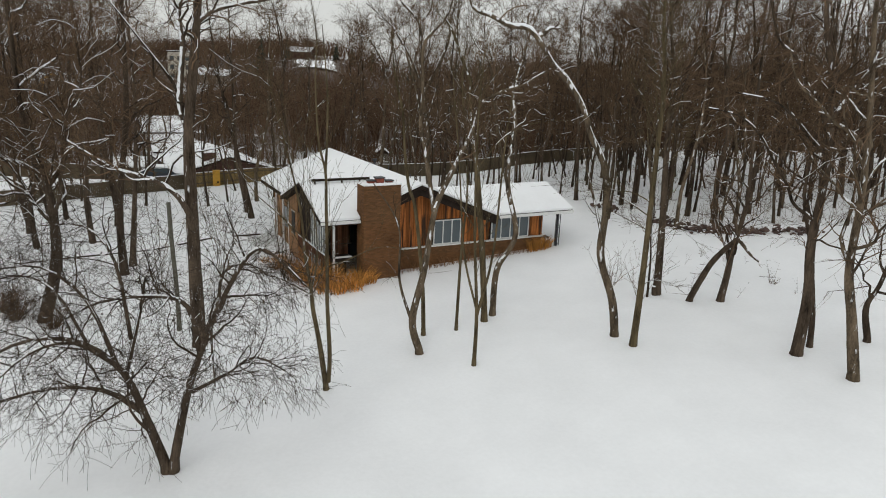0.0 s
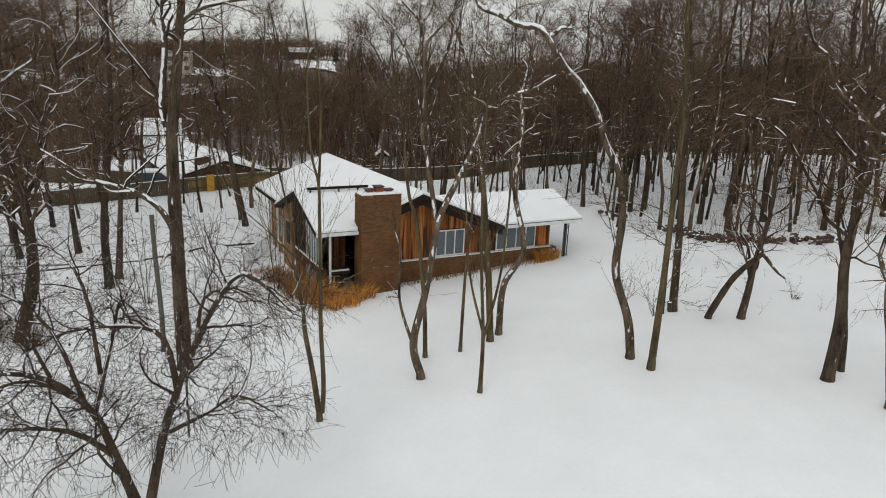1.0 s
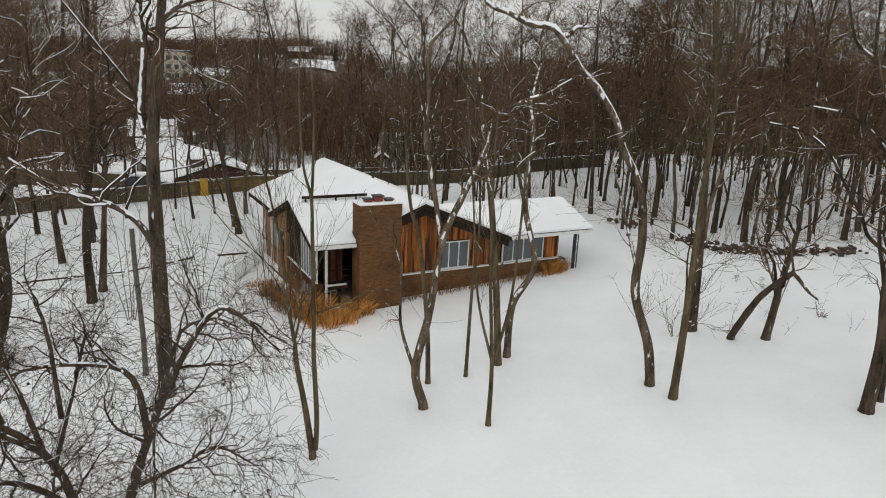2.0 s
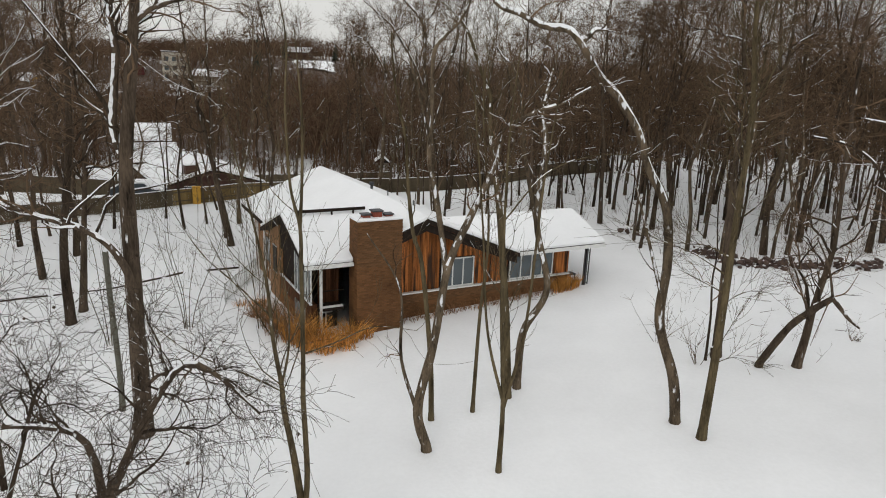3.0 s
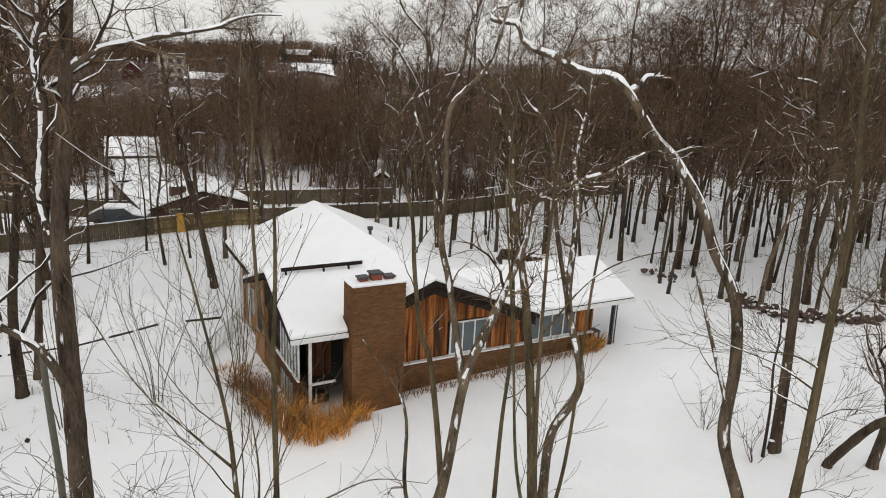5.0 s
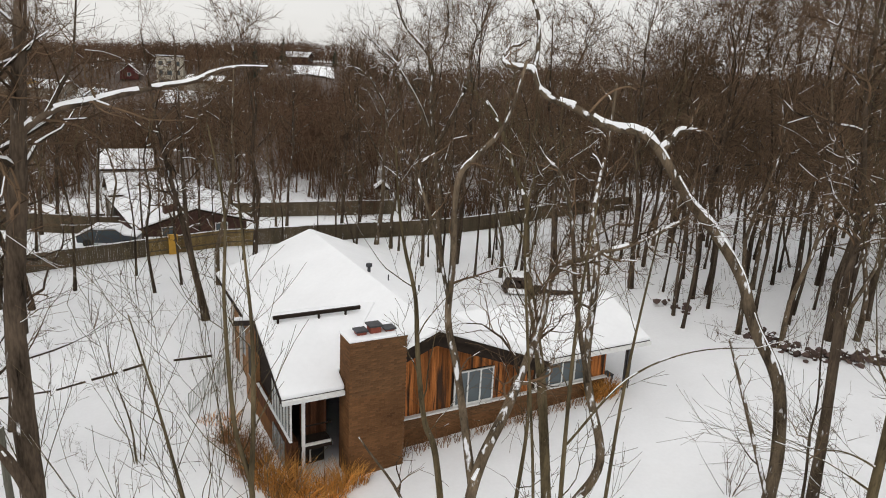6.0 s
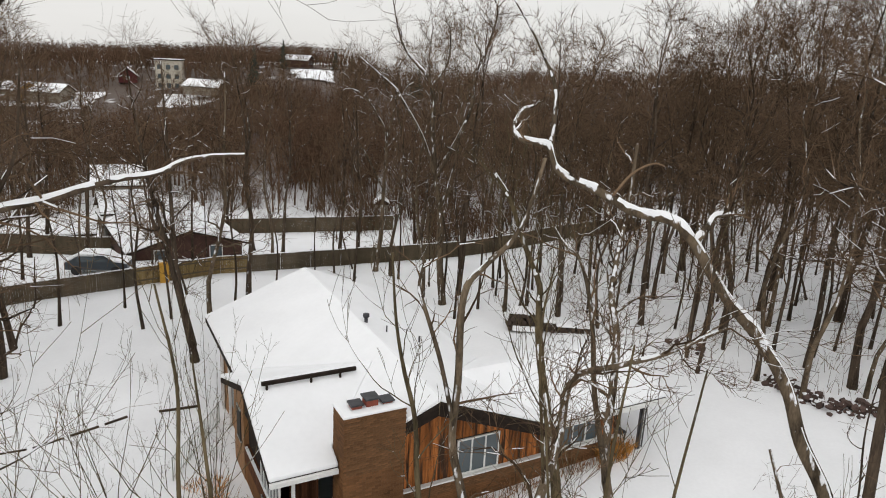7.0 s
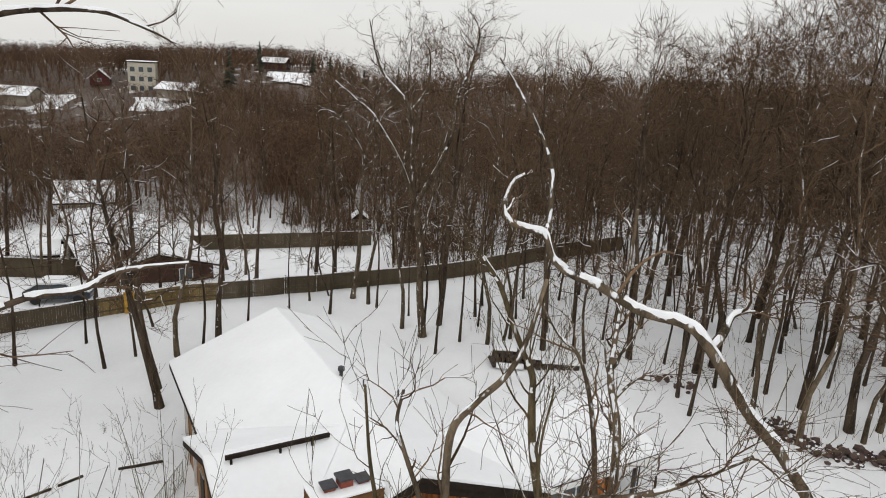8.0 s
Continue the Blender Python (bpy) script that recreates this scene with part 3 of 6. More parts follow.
hero_tree((-0.7, 56.0), [(-0.3, 0, 2.7), (-0.37, 0.1, 5.25), (-0.82, 0.2, 8.16), (-1.13, 0, 10.9), (-1.29, 0.1, 13.5), (-2.83, 0.4, 15.3), (-3.35, 0.3, 16.5), (-3.73, 0.2, 18.2)], 0.26, 0.03, (7, 3, 2), (2.6, 1.6, 0.9), 0.45, "large forked bare tree with snow-lined crooked limbs", BARK_GREY, 43, depth_snow=0.05,
          extra=[([(-0.82, 0.2, 8.1), (-1.76, -0.3, 10.6), (-3.03, -0.4, 12.7), (-3.56, -0.5, 13.4), (-5.46, -0.6, 14.9)], 0.13, 0.03, True), ([(-1.29, 0.1, 13.5), (-0.42, 0.4, 14.8), (-0.37, 0.3, 16.6), (-0.72, 0.3, 17.2)], 0.08, 0.02), ([(-0.82, 0.2, 8.1), (0.46, -0.4, 10.7), (1.07, -0.5, 12.5), (1.21, -0.4, 14.3), (1.8, -0.5, 15.8), (2.24, -0.3, 17.7), (1.84, 0, 18.8)], 0.14, 0.03, True), ([(-3.03, -0.4, 12.7), (-2.31, -0.2, 14.2)], 0.05, 0.02), ([(-0.42, 0.1, 6.2), (0.25, 0.6, 8.7), (0.6, 0.9, 11.0), (1.0, 1.0, 13.0)], 0.09, 0.02)])
hero_tree((-5.6, 62.8), [(0.35, 0, 2.9), (0.42, 0.1, 5.8), (0.53, 0, 9.7), (-0.2, -0.2, 11.4), (-0.99, -0.2, 12.5), (-2.12, 0, 13.0)], 0.2, 0.03, (10, 4, 3), (3.0, 1.7, 0.9), 0.35, "grey bare tree with a snowy fork behind the house", BARK_GREY, 44, depth_snow=0.05, extra=[([(0.53, 0, 9.6), (0.94, 0.2, 11.3), (0.96, 0.3, 12.9), (1.3, 0.4, 14.6)], 0.11, 0.02, True), ([(0.41, 0.1, 6.1), (-0.9, 0.3, 8.5), (-1.89, 0.3, 10.0), (-2.3, 0.2, 11.6)], 0.08, 0.02)])


def weeping_tree():
    """A low spreading tree whose thin twigs hang down on all sides."""
    rng = random.Random(51)
    lines = [([(0, 0, 0), (-0.2, 0, 0.7), (-0.55, 0, 1.8), (-1.04, 0, 3.1), (-2.05, -0.1, 4.0), (-3.42, -0.2, 4.1), (-4.9, -0.3, 3.4)], 0.17, 0.03),
             ([(0.12, 0, 0), (0.4, 0, 1.3), (0.74, 0, 2.7), (1.04, 0.1, 3.6), (1.4, 0.2, 4.6), (2.1, 0.2, 6.0), (2.72, 0.2, 6.8), (3.3, 0.3, 6.5), (4.0, 0.3, 5.8)], 0.15, 0.025)]
    stems = [stem(p, a, b) for p, a, b in lines]
    side = [([(-0.6, 0, 1.9), (-1.49, -0.3, 2.7), (-2.88, -0.5, 2.8), (-4.6, -0.6, 2.3)], 0.09, 0.02), ([(1.1, 0.1, 3.7), (0.7, 0.4, 5.0), (-0.28, 0.6, 5.2), (-1.9, 0.8, 4.9), (-3.2, 0.9, 4.2)], 0.09, 0.02),
            ([(0.85, 0, 2.6), (1.98, -0.4, 3.4), (2.8, -0.6, 4.0), (3.7, -0.8, 3.7)], 0.06, 0.015), ([(-1.0, 0, 3.0), (-0.9, 1.0, 4.6), (-1.2, 2.2, 5.2), (-1.6, 3.4, 4.8)], 0.07, 0.015),
            ([(1.3, 0.1, 4.4), (1.8, -1.0, 5.2), (2.2, -2.2, 5.0), (2.5, -3.0, 4.3)], 0.06, 0.015), ([(-1.2, 0, 3.3), (-1.8, -1.0, 4.4), (-2.4, -2.0, 4.5), (-3.0, -2.8, 3.9)], 0.06, 0.015), ([(1.6, 0.2, 5.0), (1.5, 1.2, 5.8), (1.9, 2.4, 5.7), (2.3, 3.4, 5.0)], 0.06, 0.015),
            ([(-1.2, 0, 3.3), (-2.2, 0.6, 5.0), (-3.6, 1.0, 5.8), (-5.2, 1.2, 5.6)], 0.07, 0.015), ([(-0.9, 0.3, 4.0), (-1.6, 1.2, 6.0), (-2.8, 2.0, 6.8), (-4.5, 2.6, 6.6)], 0.06, 0.015), ([(-2.0, 0, 4.0), (-3.2, 0.8, 5.2), (-4.6, 1.4, 5.4), (-6.2, 1.6, 4.8)], 0.05, 0.012),
            ([(-0.3, 0, 1.1), (-0.7, -0.5, 2.2), (-0.5, -0.9, 3.3), (0.1, -1.5, 3.9)], 0.05, 0.012)]
    for p, a, b in side:
        line, rad = stem(p, a, b, flare=1.0)
        line[0] = line[0] + Vector((0, 0, 0.35))
        stems.append((line, rad))
    levels = grow(rng, stems, (15, 7, 5), (2.2, 1.3, 0.8), 0.3, wander=0.26, lift=(0.05, -0.06, -0.2), spread=(0.9, 0.9, 0.8), thin=0.9)
    t = tree_thing("weeping_tree", (-7.85, 16.7), levels, BARK_DARK, BARK_DARK, rng, "low spreading bare tree with fine drooping twigs", 0.2)
    fruit = Shape()
    for k in range(26):
        pts, _ = rng.choice(levels[3])
        c = pts[-1]
        for q in range(6):
            a, b = q * math.pi / 3, (q + 1) * math.pi / 3
            for top in (0.045, -0.045):
                v0 = len(fruit.v)
                fruit.v += [c + Vector((0.04 * math.cos(a), 0.04 * math.sin(a), 0)), c + Vector((0.04 * math.cos(b), 0.04 * math.sin(b), 0)), c + Vector((0, 0, top))]
                fruit.f.append((v0, v0 + 1, v0 + 2))
    tagged(part("seed_balls", fruit, BARK_DARK, t), kind="stuff")


weeping_tree()


def shoot_cluster(at, n, height, width, seed, label, twigs=(5, 3, 2)):
    """A tall multi-stemmed bush of long thin upright shoots."""
    rng = random.Random(seed)
    stems = []
    for k in range(n):
        a = 6.28 * k / n + rng.uniform(-0.3, 0.3)
        h, w = height * rng.uniform(0.7, 1.05), width * rng.uniform(0.4, 1.0)
        c, d = math.cos(a), math.sin(a)
        stems.append(stem([(0.12 * c, 0.12 * d, 0), (w * 0.3 * c, w * 0.3 * d, h * 0.3), (w * 0.75 * c + rng.gauss(0, 0.15), w * 0.75 * d, h * 0.68), (w * c, w * d + rng.gauss(0, 0.2), h)], 0.022, 0.007, flare=1.1))
    levels = grow(rng, stems, twigs, (1.9, 0.9, 0.5), 0.25, wander=0.13, lift=(0.22, 0.1, 0.05), spread=(0.5, 0.6, 0.6))
    return tree_thing("tall_shrub", at, levels, BARK_OLIVE, BARK_OLIVE, rng, label, 0.12, (1, 2), sides=(5, 4, 3, 3))


shoot_cluster((-8.3, 34.3), 6, 7.5, 2.0, 61, "tall many-stemmed bare bush beside the house")
shoot_cluster((-11.6, 34.4), 5, 7.0, 1.9, 62, "tall many-stemmed bare bush standing in the snowy lawn")
shoot_cluster((-14.2, 32.6), 5, 6.8, 2.1, 63, "tall many-stemmed bare bush standing in the snowy lawn")


# ---- woodland ----
def forest_kind(seed, height, r0, first, n1):
    rng = random.Random(seed)
    lean = rng.uniform(-0.08, 0.08)
    pts, x, y = [(0, 0, 0)], 0.0, 0.0
    for k in range(1, 7):
        x += rng.gauss(0, 0.36) + lean * height / 6
        y += rng.gauss(0, 0.36)
        pts.append((x, y, height * k / 6))
    stems = [stem(pts, r0, 0.03, per=2, flare=1.2)]
    if height > 15:
        fork = [pts[3]]
        for k in range(3):
            fork.append((fork[-1][0] + rng.uniform(0.3, 0.9), fork[-1][1] + rng.gauss(0, 0.5), fork[-1][2] + height * 0.15))
        line, rad = stem(fork, r0 * 0.5, 0.025, per=2, flare=1.0)
        line[0] = line[0] + Vector((0, 0, 0.35))
        stems.append((line, rad))
    levels = grow(rng, stems, (n1, 6, 8), (height * 0.3, 2.5, 1.5), first, wander=0.38, lift=(0.15, 0.10, 0.08), spread=(0.7, 0.7, 0.65), thin=0.85)
    for lines in levels[2:3]:
        for pts, rad in lines:
            del pts[1::2], rad[1::2]
    return tree_thing("tree", (0, 0), levels, BARK_DARK if seed % 3 else BARK_GREY, TWIG, rng, "bare woodland tree with dark trunk and snow-lined branches", 0.4, (0, 1), "woodland trees", sides=(6, 4, 3, 3), cones=0.0155, depth=0.026)


kinds = [forest_kind(300 + k, h, r, f, n) for k, (h, r, f, n) in enumerate(((13.5, 0.15, 0.3, 15), (15, 0.18, 0.36, 15), (11.5, 0.10, 0.28, 13), (14, 0.125, 0.34, 14), (9.5, 0.08, 0.22, 12), (17, 0.21, 0.4, 10)))]
spots = [(14.1, 50.8, 11), (15.3, 51.5, 9), (14.7, 45.6, 3), (17.9, 47.0, 10), (16.8, 48.4, 2), (19.0, 44.8, 9), (19.1, 43.9, 3), (20.4, 44.8, 0), (26.1, 55.1, 10), (18.8, 48.2, 2),
         (-13.6, 54.8, 2), (-12.8, 55.2, 5), (-14.6, 53.4, 0), (-18.0, 52.0, 2), (-17.4, 57.6, 4), (-16.9, 53.4, 4), (-8.5, 62.3, 4), (-7.2, 63.3, 4), (-4.4, 61.5, 3),
         (0.3, 57.8, 10), (-2.0, 57.3, 3), (3.6, 52.9, 2), (6.3, 53.9, 11), (11.0, 52.6, 9), (21.3, 58.5, 10), (15.2, 62.0, 0), (-26.6, 50.7, 2),
         (-22.5, 46.0, 9), (-24.0, 49.5, 10), (-27.5, 44.0, 11), (-29.5, 47.5, 5), (-25.0, 40.5, 9), (-30.5, 41.0, 10), (-28.0, 36.5, 11), (-23.2, 52.6, 7), (-20.6, 55.4, 6), (-31.5, 36.0, 10), (-26.0, 32.0, 11), (-33.5, 45.0, 5), (-22.0, 41.5, 9), (-24.8, 36.0, 10), (-35.0, 51.0, 0), (-37.5, 47.0, 5), (-31.0, 56.5, 3), (-35.5, 58.5, 1), (-29.0, 54.0, 6), (-39.0, 54.5, 9), (-33.0, 39.5, 9), (-36.5, 42.5, 10), (-27.2, 48.2, 11), (-41.0, 60.5, 0), (-38.0, 64.0, 11), (-30.0, 60.5, 7), (-26.8, 65.4, 3), (-29.6, 68.6, 1), (-31.8, 72.0, 0), (-14.2, 71.0, 9), (-16.4, 76.5, 3), (-19.4, 81.5, 1), (-22.6, 64.6, 6), (-25.0, 58.8, 8), (-15.6, 66.5, 7), (-36.0, 74.0, 1), (-34.5, 69.0, 9), (-7.5, 68.6, 11), (-2.6, 67.6, 10), (1.5, 55.2, 6), (2.8, 57.6, 8), (4.6, 55.6, 7), (5.4, 58.8, 6), (7.0, 56.6, 2), (8.2, 54.4, 8), (9.0, 58.0, 7), (3.4, 61.0, 6), (6.4, 62.4, 2), (8.8, 62.0, 6), (-1.6, 59.4, 8), (-3.8, 60.8, 6), (0.6, 62.6, 7), (10.2, 55.4, 6), (-9.6, 60.6, 8), (-6.8, 59.6, 7), (-11.8, 58.2, 6), (-24.0, 88.5, 9), (-10.5, 79.0, 10), (-19.5, 64.4, 7), (-18.0, 63.4, 8), (-22.6, 61.4, 6), (-21.0, 63.0, 7), (22.5, 47.5, 9), (27.5, 47.0, 10), (31.5, 48.5, 11), (25.5, 45.2, 10), (22.8, 53.0, 9), (33.0, 54.0, 10), (13.0, 57.0, 11)]
rng = random.Random(11)
taken = [(x, y) for x, y, _ in spots]


def free_for_tree(x, y):
    if y < 43 + 0.10 * abs(x - 18) or (x < 12 and y < 52):
        return False
    if x < -2 and y < 77 and not (x < -33):
        return False
    if (-46 < x < -14 and y < 104) or (x < -4 and 60 < y < 93):
        return False
    if x < 9 and 60 < y < 84 and y < 71.5 + 0.4 * x:
        return False
    return all((x - a) ** 2 + (y - b) ** 2 > 2.6 for a, b in taken)


while len(spots) < 300:
    x, y = rng.uniform(-60, 60), 42 + 62 * rng.random() ** 1.1
    if abs(x) > 0.75 * y + 6 or not free_for_tree(x, y):
        continue
    taken.append((x, y))
    spots.append((x, y, rng.choice((5, 9, 10, 11)) if y < 66 and rng.random() < (0.2 if x > 9 else 0.2) else rng.randrange(5)))


def pole_kind(seed, height, r0):
    rng = random.Random(seed)
    pts = [(0, 0, 0), (rng.gauss(0, 0.2), rng.gauss(0, 0.2), height * 0.35), (rng.gauss(0, 0.4), rng.gauss(0, 0.4), height * 0.7), (rng.gauss(0, 0.5), rng.gauss(0, 0.5), height)]
    levels = grow(rng, [stem(pts, r0, 0.015, per=3)], (11, 5, 5), (2.2, 1.4, 1.0), 0.35, wander=0.32, lift=(0.17, 0.08, 0.02))
    for pts, rad in levels[2]:
        del pts[1::2], rad[1::2]
    return tree_thing("tree", (0, 0), levels, BARK_DARK, TWIG, rng, "thin young woodland tree with dark bare stem", 0.2, (0, 1), "woodland trees", sides=(5, 3, 3, 3), cones=0.010)


kinds += [pole_kind(400, 10, 0.08), pole_kind(401, 11.5, 0.10), pole_kind(402, 8.5, 0.06), forest_kind(311, 18.5, 0.21, 0.42, 14), forest_kind(313, 19.5, 0.2, 0.45, 14), forest_kind(314, 17.5, 0.18, 0.4, 14)]
extra_spots = 0
while extra_spots < 120:
    x, y = rng.uniform(-2, 52), 44 + 34 * rng.random() ** 1.2
    if x > 0.75 * y + 6 or not free_for_tree(x, y):
        continue
    taken.append((x, y))
    spots.append((x, y, 6 + rng.randrange(3)))
    extra_spots += 1
spots = spots[:96] + sorted(spots[96:], key=lambda q: (q[0] + 2) ** 2 + (q[1] - 18) ** 2)
used, deep = set(), []
for n, (x, y, k) in enumerate(spots):
    s = (rng.uniform(0.98, 1.1) if n < 96 and x > 17 else rng.uniform(0.82, 0.97)) if k in (5, 9, 10, 11) else rng.uniform(0.92, 1.12)
    m = Matrix.Translation((x, y, ground_z(x, y) - 0.05)) @ Matrix.Rotation(rng.uniform(0, 6.28), 4, "Z") @ Matrix.Diagonal((s, s, s, 1))
    if k not in used:
        kinds[k].matrix_basis = m
        used.add(k)
    elif n < 268:
        copy_thing(kinds[k], m).scale = (s, s, s)
    else:
        deep.append((k, m))


def triangle_mesh(name, v, f, materials, index=None):
    me = bpy.data.meshes.new(name)
    me.vertices.add(len(v))
    me.vertices.foreach_set("co", v.astype(np.float32).ravel())
    me.loops.add(f.size)
    me.loops.foreach_set("vertex_index", f.astype(np.int32).ravel())
    me.polygons.add(len(f))
    me.polygons.foreach_set("loop_start", np.arange(0, f.size, 3, dtype=np.int32))
    for m in materials:
        me.materials.append(m)
    if index is not None:
        me.polygons.foreach_set("material_index", index.astype(np.int32))
    me.update(calc_edges=True)
    me.validate()
    return new(name, me)


def deep_woods():
    """The woodland trees too far in to tell apart, in one mesh."""
    slots, parts = [], {}
    for k in {k for k, _ in deep}:
        got = []
        for ob in kinds[k].children:
            me = ob.data
            me.calc_loop_triangles()
            v = np.empty(len(me.vertices) * 3)
            me.vertices.foreach_get("co", v)
            f = np.empty(len(me.loop_triangles) * 3, dtype=np.int32)
            me.loop_triangles.foreach_get("vertices", f)
            if me.materials[0] not in slots:
                slots.append(me.materials[0])
            f = f.reshape(-1, 3)
            if ob.name.startswith("crown"):
                tail = len(f) // 2 // 3 * 3
                f = np.concatenate([f[:-tail], f[-tail:].reshape(-1, 3, 3)[::2].reshape(-1, 3)])
            got.append((v.reshape(-1, 3), f, slots.index(me.materials[0])))
        parts[k] = got
    vs, fs, ix, off = [], [], [], 0
    for k, m in deep:
        a = np.array(m)
        for v, f, slot in parts[k]:
            vs.append(v @ a[:3, :3].T + a[:3, 3])
            fs.append(f + off)
            ix.append(np.full(len(f), slot))
            off += len(v)
    ob = triangle_mesh("deep_woods", np.concatenate(vs), np.concatenate(fs), slots, np.concatenate(ix))
    return tagged(ob, "dense leafless woodland with dark stems and snowy branches", "woods", kind="stuff")


deep_woods()


def far_woods():
    """Thousands of bare trees on the far slopes, in one mesh."""
    rng = random.Random(5)
    templates = []
    for k in range(8):
        fine = k < 4
        h = rng.uniform(10, 13.5)
        sh = Shape()
        fork = Vector((rng.gauss(0, 0.3), rng.gauss(0, 0.3), h * (rng.uniform(0.3, 0.42) if fine else rng.uniform(0.12, 0.2))))
        sh.cone(Vector((0, 0, -0.4)), fork * 1.5, 0.2)
        for q in range(6 if fine else 5):
            a = 2.4 * q + rng.uniform(-0.5, 0.5)
            out = rng.uniform(0.12, 0.30) * h
            start = fork * rng.uniform(0.7, 1.15)
            end = Vector((math.cos(a) * out, math.sin(a) * out, h * rng.uniform(0.72, 1.0)))
            sh.cone(start, end, 0.10 if fine else 0.13)
            for _ in range(12 if fine else 7):
                p = start.lerp(end, rng.uniform(0.25 if fine else 0.0, 1.0))
                way = Vector((rng.gauss(0, 1), rng.gauss(0, 1), rng.gauss(0.45, 0.7))).normalized()
                tip = p + way * rng.uniform(0.9, 2.4)
                sh.cone(p, tip, 0.045 if fine else 0.085)
                if fine:
                    side = (way + Vector((rng.gauss(0, 0.7), rng.gauss(0, 0.7), rng.gauss(0.2, 0.5)))).normalized()
                    sh.cone(p.lerp(tip, 0.4), p.lerp(tip, 0.4) + side * rng.uniform(0.6, 1.4), 0.035)
        templates.append((np.array([tuple(v) for v in sh.v]), np.array(sh.f)))
    vs, fs, off = [], [], 0
    count = 0
    while count < 5500:
        y = 78 + 225 * rng.random() ** 0.9 if count % 4 else rng.uniform(245, 325)
        x = rng.uniform(-1, 1) * (0.85 * y + 10) if count % 6 or y < 180 else rng.uniform(-150, -48)
        if count % 9 == 4:
            x, y = rng.uniform(-54, -22), rng.uniform(156, 207)
        if y < 98 and -60 < x < 60:
            continue
        if clearing(x, y) and (y < 100 or rng.random() > (0.75 if x < -56 else 0.4)):
            continue
        v, f = templates[rng.randrange(4) if y < 135 else 4 + rng.randrange(4)]
        a, s = rng.uniform(0, 6.28), rng.uniform(0.8, 1.05) * (1.0 if y < 135 else 0.75) * (0.6 if low(x, y) or clearing(x, y) else 1.0)
        c, d = math.cos(a) * s, math.sin(a) * s
        w = np.stack([v[:, 0] * c - v[:, 1] * d + x, v[:, 0] * d + v[:, 1] * c + y, v[:, 2] * s + ground_z(x, y)], 1)
        vs.append(w)
        fs.append(f + off)
        off += len(v)
        count += 1
    v, f = np.concatenate(vs), np.concatenate(fs)
    return tagged(triangle_mesh("far_woods", v, f, [FAR_WOOD]), "dense brown leafless woods covering the distant snowy hillside", "woods", kind="stuff")


def thickets():
    """Brush of thin bare stems that fills the ground under the woods behind the fence."""
    rng = random.Random(6)
    templates = []
    for k in range(4):
        sh = Shape()
        for q in range(34):
            a, h = rng.uniform(0, 6.28), rng.uniform(1.6, 4.6)
            base = Vector((rng.gauss(0, 0.8), rng.gauss(0, 0.8), -0.1))
            tip = base + Vector((math.cos(a) * h * 0.3, math.sin(a) * h * 0.3, h))
            sh.cone(base, tip, 0.03)
            for _ in range(3):
                p = base.lerp(tip, rng.uniform(0.3, 0.8))
                c = rng.uniform(0, 6.28)
                sh.cone(p, p + Vector((math.cos(c), math.sin(c), 0.8)) * rng.uniform(0.5, 1.2), 0.02)
        templates.append((np.array([tuple(v) for v in sh.v]), np.array(sh.f)))
    vs, fs, off, count = [], [], 0, 0
    while count < 340:
        y = 75 + 60 * rng.random() ** 1.3
        x = rng.uniform(-1, 0.75) * (0.8 * y + 8)
        if clearing(x, y) or (x > 12 and y < 84):
            continue
        v, f = templates[rng.randrange(4)]
        a, s = rng.uniform(0, 6.28), rng.uniform(0.8, 1.3)
        c, d = math.cos(a) * s, math.sin(a) * s
        vs.append(np.stack([v[:, 0] * c - v[:, 1] * d + x, v[:, 0] * d + v[:, 1] * c + y, v[:, 2] * s + ground_z(x, y)], 1))
        fs.append(f + off)
        off += len(v)
        count += 1
    ob = triangle_mesh("thickets", np.concatenate(vs), np.concatenate(fs), [FAR_WOOD])
    return tagged(ob, "brown tangled brush under the woods behind the fence", "brush", kind="stuff")


def clearing(x, y):
    """Open ground: the hillside fields, their houses, the neighbour's lot and the lots before the fence."""
    return (-56 < x < -30 and 206 < y < 256) or (-132 < x < -56 and 206 < y < 236) or (-46 < x < -14 and 60 < y < 102) or (x < -4 and 60 < y < 91) or (x < -3 and y < 75.5)


def low(x, y):
    """Scrub below the fields."""
    return (-50 < x < -26 and 158 < y < 205) or (125 < y < 207 and -0.64 < x / (y - 17) < -0.27)


far_woods()
thickets()


# ---- the house ----
HOUSE_TURN = 27.5
BRICK = mat("brick_wall", (0.18, 0.084, 0.031), 0.9, 1.2, 0.6, 1.3, 0.4, 25, shine=0.15)
MORTAR = mat("mortar", (0.13, 0.070, 0.034), 0.95, 2, 0.8, 1.2, 0.3)
BRICK_PIECE = mat("brick_piece", (0.150, 0.078, 0.036), 0.9, 5, 0.65, 1.25, 0.4, 60, obrand=0.24, shine=0.15)
BRICK_JOINED = mat("brick_joined", (0.155, 0.076, 0.033), 0.9, 0.8, 0.5, 1.4, 0.4, 60, island=0.2, shine=0.15)
SNOW_ROOF = mat("roof_snow", (0.87, 0.88, 0.895), 0.65, 0.5, 0.95, 1.03, 0.5, 5.0)
CEDAR = mat("cedar_boards", (0.33, 0.118, 0.034), 0.8, 1.0, 0.15, 1.75, 0.5, 14, stretch=(9, 9, 0.55), spots=((0.048, 0.027, 0.017), 0.6, 0.525), obrand=0.45, shine=0.12)
DARK_WOOD = mat("dark_trim", (0.026, 0.019, 0.015), 0.85, 4, 0.6, 1.4, 0.3, shine=0.08)
WHITE = mat("white_paint", (0.72, 0.72, 0.70), 0.5, 6, 0.85, 1.05, 0.1)
